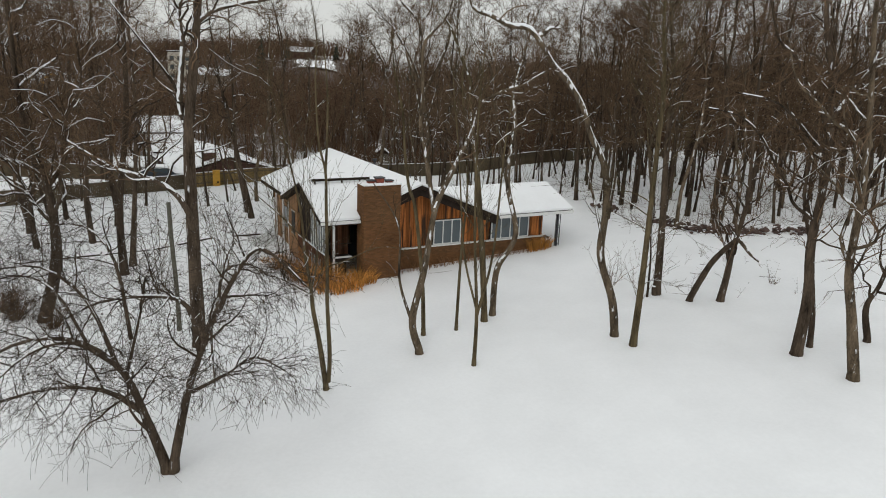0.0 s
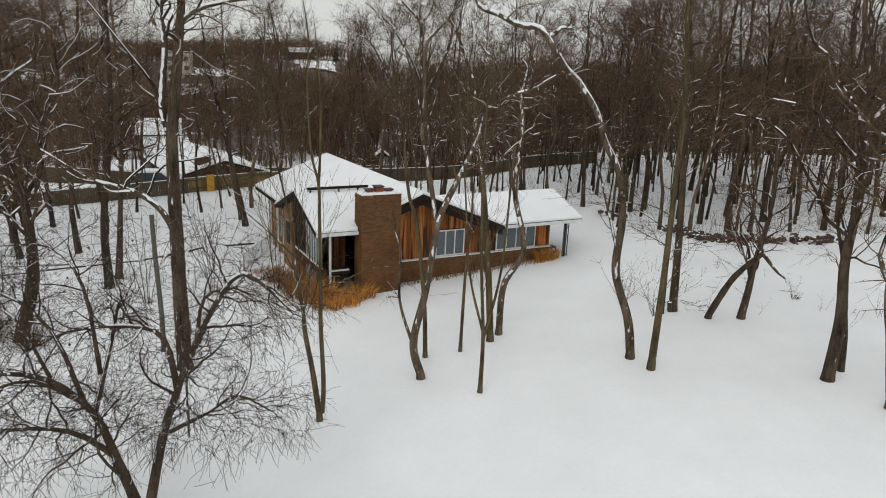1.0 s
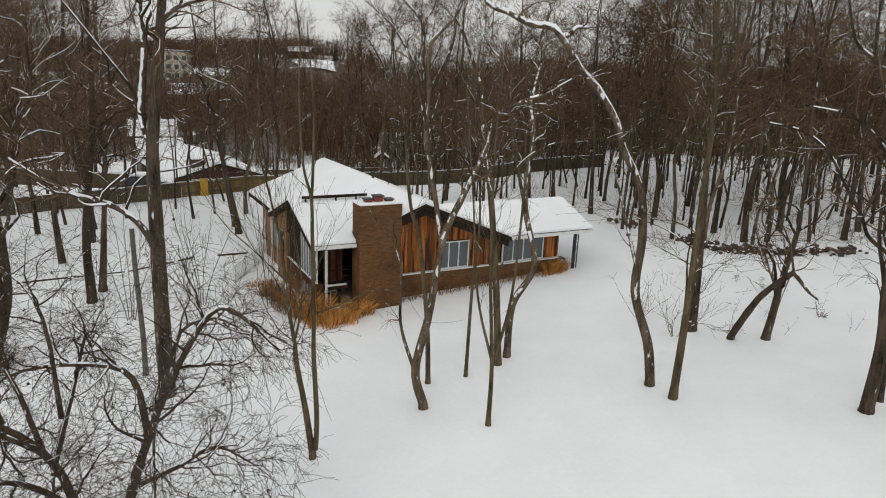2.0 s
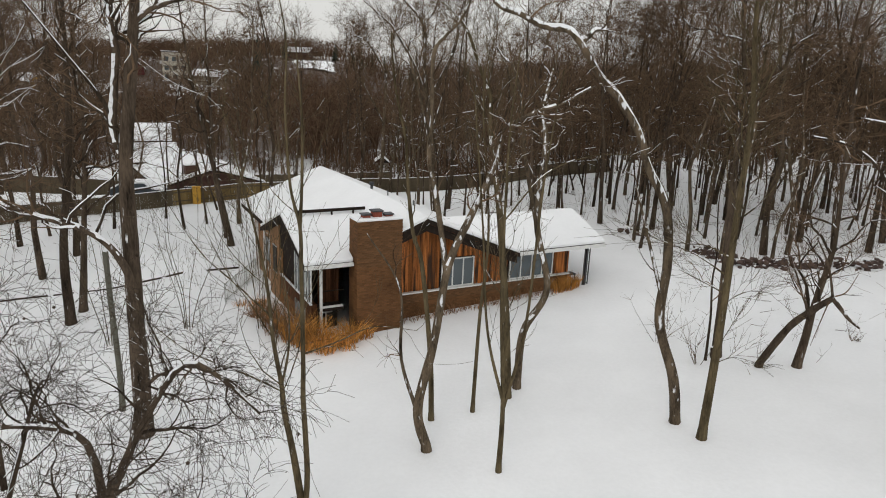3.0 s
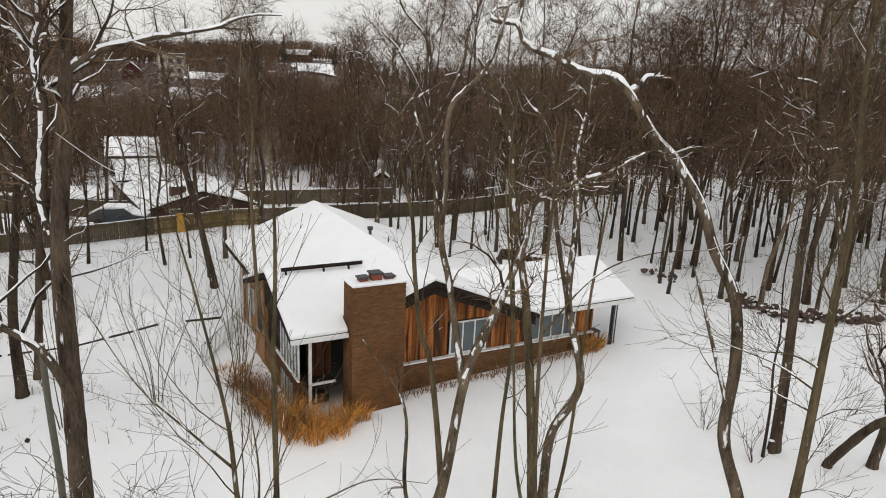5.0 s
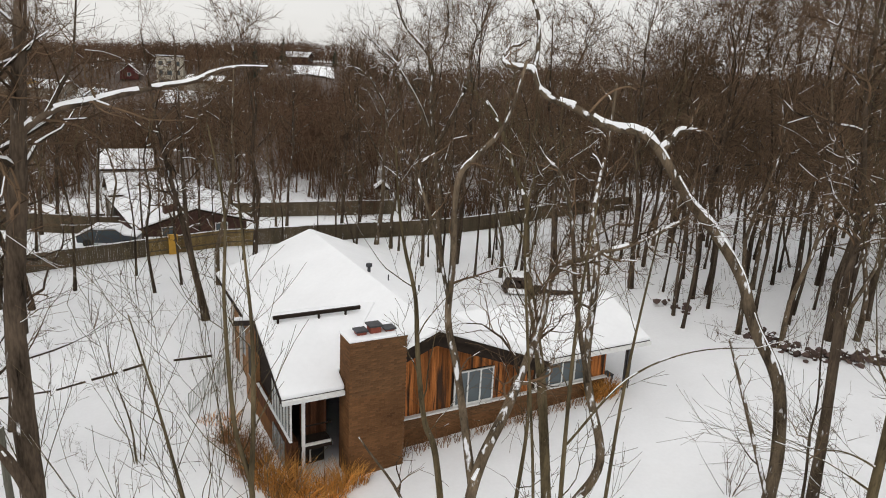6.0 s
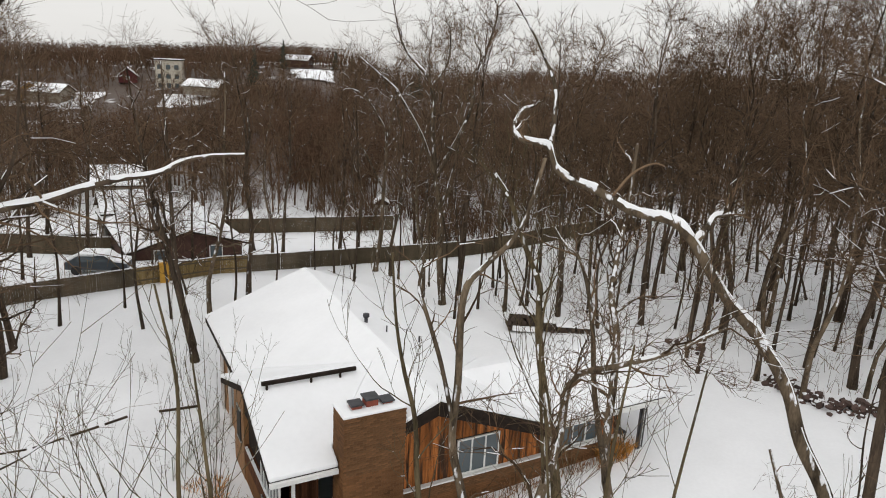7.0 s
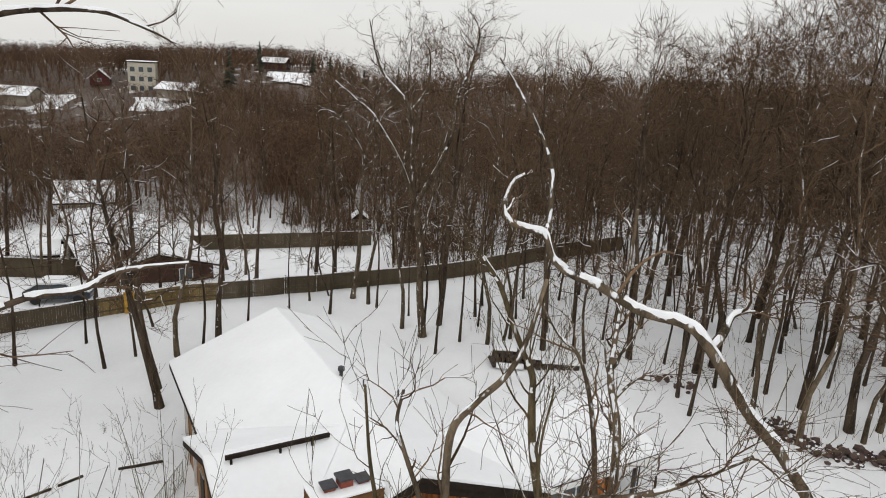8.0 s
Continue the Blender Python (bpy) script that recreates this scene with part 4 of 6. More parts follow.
GREY_PAINT = mat("grey_green_paint", (0.36, 0.38, 0.35), 0.6, 5, 0.75, 1.1, 0.1)
TAN = mat("tan_boards", (0.26, 0.13, 0.05), 0.8, 1.5, 0.6, 1.3, 0.4, 20, stretch=(4, 4, 0.6))
CLAY = mat("clay_pot", (0.25, 0.06, 0.035), 0.8, 6, 0.7, 1.2, 0.2)
STEEL = mat("dull_metal", (0.06, 0.06, 0.065), 0.5, 6, 0.7, 1.3, 0.2, metal=0.6)
# near-black colour that stands in for the shade inside rooms and recesses
PAINTED_SHADE = mat("painted_shade", (0.02, 0.018, 0.016), 0.9, 2, 0.7, 1.3, 0.0)
GLASS = bpy.data.materials.new("window_glass")
GLASS.use_nodes = True
gb = GLASS.node_tree.nodes["Principled BSDF"]
gb.inputs["Base Color"].default_value = (0.07, 0.09, 0.10, 1)
gb.inputs["Roughness"].default_value = 0.06
gb.inputs["IOR"].default_value = 1.6

house = tagged(new("house"), "low brick and cedar house with snow-covered gable roofs", "house")
HU, HV = 16.0, 36.0
ca, sa = math.cos(radians(HOUSE_TURN)), math.sin(radians(HOUSE_TURN))
house.matrix_basis = pose(HU * ca - HV * sa, HU * sa + HV * ca, 0, 0, 0, HOUSE_TURN)


def L(u, v, z):
    return (u - HU, v - HV, z)


def hbox(name, u0, v0, z0, u1, v1, z1, material, parent=None, label=""):
    return part(name, Shape().box(u0 - HU, v0 - HV, z0, u1 - HU, v1 - HV, z1), material, parent or house, label)


def bevelled(ob, width):
    md = ob.modifiers.new("bevel", "BEVEL")
    md.width = width
    md.segments = 2
    return ob


# roof planes: height over (u, v)
def main_z(u, v):
    return 4.62 - 0.40 * abs(u - 15.2)


def wing_z(u, v):
    return 4.33 - 0.375 * abs(v - 35.4)


def east_z(u, v):
    return 3.74 - 0.39 * abs(v - 34.5)


def roof_plane(ring, zf, lift_snow=0.16):
    deck = Shape().prism([L(u, v, zf(u, v) - 0.2) for u, v in ring], (0, 0, 0.2))
    part("roof", deck, DARK_WOOD, house, "dark roof edge under the snow")
    ob = part("roof_snow", Shape().prism([L(u, v, zf(u, v) + 0.004) for u, v in ring], (0, 0, lift_snow)), SNOW_ROOF, house, "thick even layer of snow on the roof")
    bevelled(ob, 0.05)


roof_plane([(15.2, 31.35), (20.2, 31.35), (20.2, 31.6), (17.45, 34.5), (20.2, 37.4), (20.2, 46.5), (15.2, 46.5)], main_z)
roof_plane([(15.2, 46.5), (10.3, 46.5), (10.3, 39.25), (10.95, 39.25), (14.45, 35.4), (11.89, 32.32), (13.86, 32.32), (13.93, 31.35), (15.2, 31.35)], main_z)
roof_plane([(9.7, 31.65), (11.85, 31.65), (11.87, 32.32), (14.45, 35.4), (9.7, 35.4)], wing_z)
roof_plane([(9.7, 35.4), (14.45, 35.4), (10.95, 39.25), (9.7, 39.25)], wing_z)
roof_plane([(20.2, 31.6), (25.65, 31.6), (25.65, 34.5), (17.45, 34.5)], east_z)
roof_plane([(17.45, 34.5), (25.65, 34.5), (25.65, 37.4), (20.2, 37.4)], east_z)

# walls
low_wall = hbox("wall", 13.9, 32.212, -1.0, 23.888, 32.45, 0.96, MORTAR, label="low brick wall under the windows")
hbox("wall", 23.65, 32.45, -1.0, 23.9, 36.9, 2.5, BRICK)
hbox("wall", 20.0, 36.9, -1.0, 23.9, 37.15, 2.5, BRICK)
part("wall", Shape().prism([L(10.4, 43.1, -1.2), L(20.0, 43.1, -1.2), L(20.0, 43.1, 2.5), L(15.2, 43.1, 4.4), L(10.4, 43.1, 2.5)], (0, 0.25, 0)), BRICK, house)
hbox("wall", 19.8, 37.15, -1.0, 20.05, 43.1, 2.6, BRICK)
hbox("wall", 10.5, 39.1, -1.5, 10.75, 43.1, 2.62, TAN, label="tan board wall")
for v in (39.9, 41.3, 42.9):
    hbox("porch_post", 10.36, v, -1.4, 10.46, v + 0.1, 2.5, WHITE)
hbox("window", 10.45, 40.2, 0.6, 10.5, 41.2, 1.9, GLASS)
hbox("wall", 10.15, 33.9, -1.5, 10.4, 37.2, 0.3, BRICK)
# near-black sheet: the shade in the recess behind the side glazing, as colour
hbox("wall", 10.75, 34.1, -1.5, 10.9, 38.9, 2.7, PAINTED_SHADE)
hbox("wall", 10.15, 38.9, -1.5, 14.0, 39.1, 2.7, BRICK)
hbox("wall", 10.4, 33.9, -1.5, 11.6, 34.1, 3.5, DARK_WOOD)
hbox("wall", 10.15, 32.2, -1.5, 10.4, 33.9, 0.3, BRICK)
hbox("cap", 13.9, 32.12, 0.96, 23.95, 32.5, 1.02, WHITE, label="white sill course topped with snow")
# upper backing behind the boards
part("wall", Shape().prism([L(13.9, 32.36, 1.02), L(20.0, 32.36, 1.02), L(20.0, 32.36, 2.5), L(15.2, 32.36, 4.4), L(13.9, 32.36, 3.9)], (0, 0.15, 0)), DARK_WOOD, house)
hbox("wall", 20.0, 32.36, 1.02, 23.9, 32.5, 2.55, DARK_WOOD)


def plank(u0, u1, z0, ztop):
    e = 0.006
    sh = Shape().prism([L(u0 + e, 32.30, z0), L(u1 - e, 32.30, z0), L(u1 - e, 32.30, ztop(u1)), L(u0 + e, 32.30, ztop(u0))], (0, 0.055, 0))
    part("plank", sh, CEDAR, house)


u = 13.95
while u < 20.0:
    top = lambda q: min(main_z(q, 0) - 0.22, 4.35)
    if 16.3 < u + 0.1 < 18.2:
        plank(u, u + 0.2, 2.48, top)
    else:
        plank(u, u + 0.2, 1.025, top)
    u += 0.2
u = 22.95
while u < 23.85:
    plank(u, u + 0.2, 1.025, lambda q: 2.56)
    u += 0.2


def window(u0, u1, z0, z1, panes, v=32.24):
    # backing box in near-black, painting the unlit room behind the panes
    w = part("window", Shape().box(u0 - HU, v - HV + 0.06, z0, u1 - HU, v - HV + 0.10, z1), PAINTED_SHADE, house)
    f = 0.06
    for a, b, c, d in ((u0, u1, z0, z0 + f), (u0, u1, z1 - f, z1)):
        part("window_frame", Shape().box(a - HU, v - HV, c, b - HU, v - HV + 0.06, d), WHITE, w)
    step = (u1 - u0 - f) / panes
    for k in range(panes + 1):
        a = u0 + k * step
        part("window_frame", Shape().box(a - HU, v - HV, z0 + f, a + f - HU, v - HV + 0.06, z1 - f), WHITE, w)
    for k in range(panes):
        a = u0 + k * step + f
        part("pane", Shape().box(a - HU, v - HV + 0.03, z0 + f, a + step - f - HU, v - HV + 0.045, z1 - f), GLASS, w)


window(16.45, 18.2, 1.03, 2.44, 3)
window(20.25, 22.9, 1.03, 2.5, 4)

# dark boards under the front rakes
for s, u_end in ((1, 20.15), (-1, 13.95)):
    ring = [L(15.2, 31.5, 4.40), L(u_end, 31.5, main_z(u_end, 0) - 0.21), L(u_end, 31.5, main_z(u_end, 0) - 0.55), L(15.2, 31.5, 4.05)]
    part("fascia", Shape().prism(ring if s < 0 else ring[::-1], (0, 0.06, 0)), DARK_WOOD, house, "dark board under the roof edge")

# chimney
chimney = part("chimney", Shape().box(11.892 - HU, 31.312 - HV, -1.2, 13.938 - HU, 32.27 - HV, 4.72), MORTAR, house, "broad brown brick chimney")
ob = part("chimney_snow", Shape().box(11.85 - HU, 31.27 - HV, 4.724, 13.98 - HU, 32.31 - HV, 4.82), SNOW, chimney)
bevelled(ob, 0.04)
hbox("snow_bar", 10.3, 34.93, 4.43, 13.65, 35.03, 4.56, DARK_WOOD, label="dark timber bar raised over the roof snow")
# porch
hbox("porch_post", 10.47, 31.95, -1.2, 10.57, 32.05, 2.75, WHITE)
hbox("gutter", 9.7, 31.53, 2.78, 11.82, 31.64, 2.93, WHITE)
hbox("gutter", 20.2, 31.50, 2.44, 25.65, 31.61, 2.60, WHITE)
hbox("porch_post", 24.7, 31.8, -0.3, 24.8, 31.9, 2.5, STEEL)


# ---- left part of the house ----
PORCH_WOOD = mat("porch_boards", (0.085, 0.036, 0.018), 0.85, 1.0, 0.3, 1.6, 0.4, 14, stretch=(9, 9, 0.55), obrand=0.4, shine=0.1)
hbox("wall", 10.15, 32.2, 0.3, 10.4, 37.2, 1.0, PORCH_WOOD, label="dark red-brown boards below the glazing")
part("wall", Shape().prism([L(10.12, 37.2, -1.5), L(10.12, 37.2, wing_z(0, 37.2) - 0.22), L(10.12, 38.88, wing_z(0, 38.88) - 0.22), L(10.12, 38.88, -1.5)], (0.26, 0, 0)), TAN, house, "tan board wall under the gable")
# near-black box: the dark inside of this window is put into its colour
w3 = part("window", Shape().box(10.08 - HU, 37.65 - HV, 0.9, 10.118 - HU, 38.25 - HV, 2.2), PAINTED_SHADE, house)
for z0, z1 in ((0.86, 0.9), (2.2, 2.24)):
    part("window_frame", Shape().box(10.07 - HU, 37.6 - HV, z0, 10.118 - HU, 38.3 - HV, z1), GREY_PAINT, w3)
part("gable_board", Shape().prism([L(10.16, 34.7, 2.3), L(10.16, 37.19, 2.3), L(10.16, 37.19, wing_z(0, 37.19) - 0.22), L(10.16, 35.4, 4.08), L(10.16, 34.7, wing_z(0, 34.7) - 0.22)], (0.13, 0, 0)), DARK_WOOD, house, "dark gable infill")
hbox("wall", 10.3, 34.0, 1.0, 10.5, 37.2, 2.75, DARK_WOOD)
for k in range(7):
    v = 32.25 + k * 0.4
    top = wing_z(0, v) - 0.24
    part("mullion", Shape().prism([L(10.14, v, 1.04), L(10.14, v, top), L(10.14, v + 0.05, top + 0.018), L(10.14, v + 0.05, 1.04)], (0.06, 0, 0)), WHITE, house)
    if k < 6:
        part("pane", Shape().prism([L(10.17, v + 0.05, 1.04), L(10.17, v + 0.05, top + 0.01), L(10.17, v + 0.4, top + 0.14), L(10.17, v + 0.4, 1.04)], (0.015, 0, 0)), GLASS, house)
hbox("sill", 10.1, 32.2, 1.0, 10.2, 37.0, 1.04, SNOW_TWIG)
for k in range(4):
    v = 33.0 + k * 0.5
    hbox("mullion", 10.10, v, -0.7, 10.14, v + 0.05, 0.6, GREY_PAINT)
    if k < 3:
        hbox("pane", 10.12, v + 0.07, -0.7, 10.14, v + 0.5, 0.6, GLASS)
hbox("deck", 10.4, 32.0, 0.72, 11.55, 33.9, 0.86, DARK_WOOD, label="dark porch floor")
hbox("rail", 10.55, 31.98, 0.87, 11.5, 32.06, 0.95, WHITE)
hbox("rail", 10.55, 31.98, 1.62, 11.5, 32.02, 1.66, DARK_WOOD)
for k in range(5):
    a = 10.62 + 0.19 * k
    part("plank", Shape().box(a - HU, 32.74 - HV, 0.86, a + 0.18 - HU, 32.8 - HV, 2.5), PORCH_WOOD, house)
# near-black sheet and window box paint the shade below the porch floor
hbox("wall", 10.4, 32.9, -1.5, 11.55, 33.1, 0.72, PAINTED_SHADE)
w2 = part("window", Shape().box(10.7 - HU, 32.84 - HV, -0.3, 11.3 - HU, 32.9 - HV, 0.4), PAINTED_SHADE, house)
part("window_frame", Shape().box(10.7 - HU, 32.80 - HV, 0.34, 11.3 - HU, 32.84 - HV, 0.4), WHITE, w2)
part("window_frame", Shape().box(10.98 - HU, 32.80 - HV, -0.3, 11.03 - HU, 32.84 - HV, 0.34), WHITE, w2)
# chimney pots
for u, w, h in ((12.42, 0.32, 0.2), (12.92, 0.38, 0.32), (13.44, 0.32, 0.16)):
    pot = Shape().box(u - w / 2 - HU, 31.62 - HV, 4.72, u + w / 2 - HU, 31.62 + w - HV, 4.72 + h)
    pt = part("flue", pot, CLAY, chimney, "square clay flue")
    part("cap", Shape().box(u - w / 2 - 0.05 - HU, 31.57 - HV, 4.724 + h, u + w / 2 + 0.05 - HU, 31.67 + w - HV, 4.78 + h), STEEL, pt)
for u, v, h, r in ((15.42, 38.5, 0.28, 0.07), (16.05, 37.8, 0.3, 0.03), (17.4, 37.5, 0.3, 0.035)):
    z = main_z(u, v)
    sh = Shape()
    sh.tube([Vector(L(u, v, z - 0.1)), Vector(L(u, v, z + 0.14 + h))], [r, r], 10)
    if r > 0.05:
        sh.tube([Vector(L(u, v, z + 0.12 + h)), Vector(L(u, v, z + 0.26 + h))], [r * 1.9, r * 1.9], 10)
    part("vent_pipe", sh, STEEL, house, smooth=True)
for u in (10.42, 11.95, 13.0):
    hbox("bracket", u, 34.86, 4.05, u + 0.07, 34.93, 4.5, DARK_WOOD)


def blades(rng, sh, at, height, n, spread, lean=0.35, r=0.012):
    for _ in range(n):
        a, d = rng.uniform(0, 6.28), spread * rng.random() ** 0.7
        p = Vector((at[0] + d * math.cos(a), at[1] + d * math.sin(a), at[2]))
        h = height * rng.uniform(0.6, 1.1)
        way = Vector((math.cos(a) * lean * rng.random() + rng.gauss(0, 0.12), math.sin(a) * lean * rng.random() + rng.gauss(0, 0.12), 1)).normalized()
        mid = p + way * h * 0.6
        tip = mid + (way + Vector((math.cos(a) * 0.5, math.sin(a) * 0.5, -0.3))).normalized() * h * 0.5
        sh.tube([p, mid, tip], [r, r * 0.8, r * 0.2], 3, cap=False)


GRASS = mat("dry_grass", (0.54, 0.255, 0.055), 0.9, 0.9, 0.45, 1.35, 0.0, island=0.7)
STALK = mat("dry_stalks", (0.24, 0.12, 0.05), 0.9, 2.0, 0.6, 1.3, 0.0, island=0.4)


def UV(u, v):
    return (u * ca - v * sa, u * sa + v * ca)


rng = random.Random(71)


def grass_clump(spots, material, label, name="grass_clump"):
    sh = Shape()
    c = spots[0][0]
    x0, y0 = UV(*c)
    for (u, v), h, n, sp in spots:
        x, y = UV(u, v)
        blades(rng, sh, (x - x0, y - y0, ground_z(x, y) - ground_z(x0, y0) - 0.03), h, n, sp)
    ob = sh.made(name, material)
    ob.matrix_basis = Matrix.Translation((x0, y0, ground_z(x0, y0)))
    return tagged(ob, label, "grass", kind="stuff")


grass_clump([((10.0, 31.2), 1.35, 150, 0.4), ((10.9, 30.9), 1.0, 120, 0.4), ((9.5, 31.6), 1.45, 140, 0.4), ((11.6, 30.95), 1.0, 120, 0.4), ((10.2, 30.5), 1.0, 130, 0.45), ((9.3, 32.3), 1.3, 90, 0.4), ((11.1, 30.4), 0.85, 90, 0.4), ((12.2, 30.95), 0.7, 60, 0.3), ((9.5, 30.8), 0.8, 60, 0.3)], GRASS, "tall golden ornamental grass in front of the porch")
grass_clump([((23.0, 31.8), 0.8, 120, 0.35), ((23.6, 31.8), 0.9, 140, 0.4), ((24.1, 31.9), 0.7, 80, 0.3)], GRASS, "dry golden grass beside the corner post")
grass_clump([((9.8, 31.6), 1.4, 30, 0.6), ((9.2, 32.7), 1.5, 60, 0.6), ((8.9, 33.4), 1.4, 70, 0.5)], STALK, "dead brown stalks mixed with the golden grass")
grass_clump([((8.4, 37.6), 0.35, 50, 0.5), ((9.1, 37.2), 0.5, 60, 0.5), ((8.9, 36.5), 0.4, 40, 0.4)], GRASS, "low tan straw in the bed beside the steps")
grass_clump([((14.2 + 0.55 * k, 31.85 - 0.12 * (k % 2)), 0.35 + 0.25 * rng.random(), 26, 0.3) for k in range(16)], STALK, "dead brown stalks poking from snow along the wall")


def shrub(at, height, width, n, label, material=None, seed=1):
    r = random.Random(seed)
    sh = Shape()
    for _ in range(n):
        a, tilt = r.uniform(0, 6.28), r.uniform(0.05, 0.9)
        way = Vector((math.cos(a) * tilt * width / height, math.sin(a) * tilt * width / height, 1)).normalized()
        line = limb_line(r, Vector((math.cos(a) * 0.1, math.sin(a) * 0.1, -0.1)), way, height * r.uniform(0.6, 1.1), 4, 0.2, 0.02)
        sh.tube(line, [0.014, 0.011, 0.009, 0.007, 0.004], 3, cap=False)
        for q in range(5):
            p = line[r.randrange(1, 5)]
            sh.cone(p, p + side_way(r, way, 0.8, r.uniform(0, 6.28)) * height * r.uniform(0.15, 0.4), 0.008)
    ob = sh.made("shrub", material or TWIG)
    ob.matrix_basis = Matrix.Translation((at[0], at[1], ground_z(*at)))
    return tagged(ob, label, "shrub")


shrub(UV(9.0, 34.6), 1.3, 1.1, 90, "dense brown leafless shrub against the house wall", STALK, 81)
shrub(UV(9.3, 33.5), 1.3, 0.9, 60, "dense brown leafless shrub against the house wall", STALK, 82)
shrub(UV(8.6, 35.7), 0.9, 1.0, 60, "brown leafless shrub beside the garden steps", STALK, 83)
shrub((-19.3, 28.6), 1.8, 1.7, 110, "tangled bare brush round a tree foot", None, 84)
shrub((-20.6, 30.0), 1.6, 1.6, 90, "tangled bare brush at the lawn edge", None, 85)
shrub((-17.0, 27.5), 1.3, 1.3, 70, "tangled bare brush at the lawn edge", None, 86)
shrub((8.9, 32.4), 2.2, 1.4, 9, "thin bare bush standing in snow", None, 87)
shrub((9.8, 30.2), 2.4, 1.2, 7, "thin bare bush standing in snow", None, 88)
shrub((17.2, 32.6), 0.5, 0.8, 14, "few dead stems poking through snow", None, 90)

# garden steps of timber beside the house
TIMBER = mat("weathered_timber", (0.20, 0.12, 0.055), 0.9, 2, 0.6, 1.3, 0.4, 20, stretch=(1, 1, 5))
steps = tagged(new("garden_steps"), "weathered timber garden steps edged with snow", "steps")
sx, sy = UV(8.2, 36.4)
steps.matrix_basis = pose(sx, sy, ground_z(sx, sy) - 0.3, 0, 0, HOUSE_TURN)
for k in range(3):
    part("tread", Shape().box(-0.8, -0.5 + k * 0.42, -0.2, 0.8, -0.085 + k * 0.42, k * 0.07 + 0.1), TIMBER, steps)
    bevelled(part("snow", Shape().box(-0.66, -0.42 + k * 0.42, k * 0.07 + 0.104, 0.72, -0.1 + k * 0.42, k * 0.07 + 0.16), SNOW, steps), 0.02)

# light metal railing round the terrace
railing = tagged(new("terrace_railing"), "thin pale metal railing with upright bars beside the house", "railing")
(ra, rb_), (rc, rd) = UV(7.7, 38.4), UV(10.0, 41.8)
rz = ground_z(ra, rb_)
railing.matrix_basis = Matrix.Translation((ra, rb_, rz))
rail_way = Vector((rc - ra, rd - rb_, ground_z(rc, rd) - rz))
for h in (0.12, 0.95):
    sh = Shape()
    sh.tube([Vector((0, 0, h)), rail_way + Vector((0, 0, h))], [0.022, 0.022], 5)
    part("rail", sh, GREY_PAINT, railing)
for k in range(31):
    p = rail_way * (k / 30)
    sh, r = Shape(), 0.026 if k % 10 == 0 else 0.011
    sh.tube([p + Vector((0, 0, -0.1)), p + Vector((0, 0, 1.0 if k % 10 == 0 else 0.95))], [r, r], 5)
    part("post" if k % 10 == 0 else "baluster", sh, GREY_PAINT, railing)

# open lattice post under the east eave
lat = tagged(new("lattice_post"), "dark wrought iron lattice post under the eave", "post")
lx, ly = UV(24.78, 31.85)
lat.matrix_basis = pose(lx, ly, ground_z(lx, ly) - 0.05, 0, 0, HOUSE_TURN)
for q in (-0.16, 0.16):
    part("bar", Shape().box(q - 0.02, -0.02, 0, q + 0.02, 0.02, 2.2), STEEL, lat)
for k in range(7):
    sh = Shape()
    a, b = (-0.15, 0.15) if k % 2 else (0.15, -0.15)
    sh.tube([Vector((a, 0, 0.1 + 0.29 * k)), Vector((b, 0, 0.38 + 0.29 * k))], [0.014, 0.014], 4)
    part("scroll", sh, STEEL, lat)

bench = tagged(new("garden_bench"), "small dark garden bench against the wall end", "bench")
bx, by = UV(24.35, 32.7)
bench.matrix_basis = pose(bx, by, ground_z(bx, by), 0, 0, HOUSE_TURN)
part("seat", Shape().box(-0.3, -0.2, 0.4, 0.35, 0.25, 0.45), STEEL, bench)
for q in (-0.27, 0.28):
    for r in (-0.17, 0.18):
        part("leg", Shape().box(q, r, -0.05, q + 0.05, r + 0.05, 0.4), STEEL, bench)

# low retaining edges in the lawn
for (xa, ya), (xb, yb) in (((-24.5, 37.2), (-17.4, 39.7)), ((-17.4, 39.7), (-14.6, 42.1)), ((-13.4, 42.6), (-11.7, 43.2))):
    length = math.hypot(xb - xa, yb - ya)
    dx, dy, s, sh = (xb - xa) / length, (yb - ya) / length, 0.0, Shape()
    while s < length - 0.3:
        e = min(length, s + rng.uniform(0.7, 1.8))
        ring = []
        for q, o in ((s, -0.05), (e, -0.05), (e, 0.05), (s, 0.05)):
            x, y = xa + dx * q - dy * o, ya + dy * q + dx * o
            ring.append((x, y, ground_z(x, y) - 0.12))
        sh.prism(ring, (0, 0, rng.uniform(0.14, 0.2)))
        s = e + rng.choice((0.02, 0.02, 0.25, 0.5))
    ob = sh.made("timber_edging", BARK_DARK)
    tagged(ob, "dark timber garden edging half buried in snow", "edging", "garden edging")

# ---- fences ----
FENCE = mat("grey_fence", (0.105, 0.084, 0.056), 0.95, 1.0, 0.6, 1.3, 0.4, 18, stretch=(1, 1, 0.4), island=0.14, shine=0.1)

TAN_FENCE = mat("tan_fence", (0.19, 0.135, 0.058), 0.95, 1.0, 0.6, 1.3, 0.4, 18, stretch=(1, 1, 0.4), island=0.2, shine=0.1)


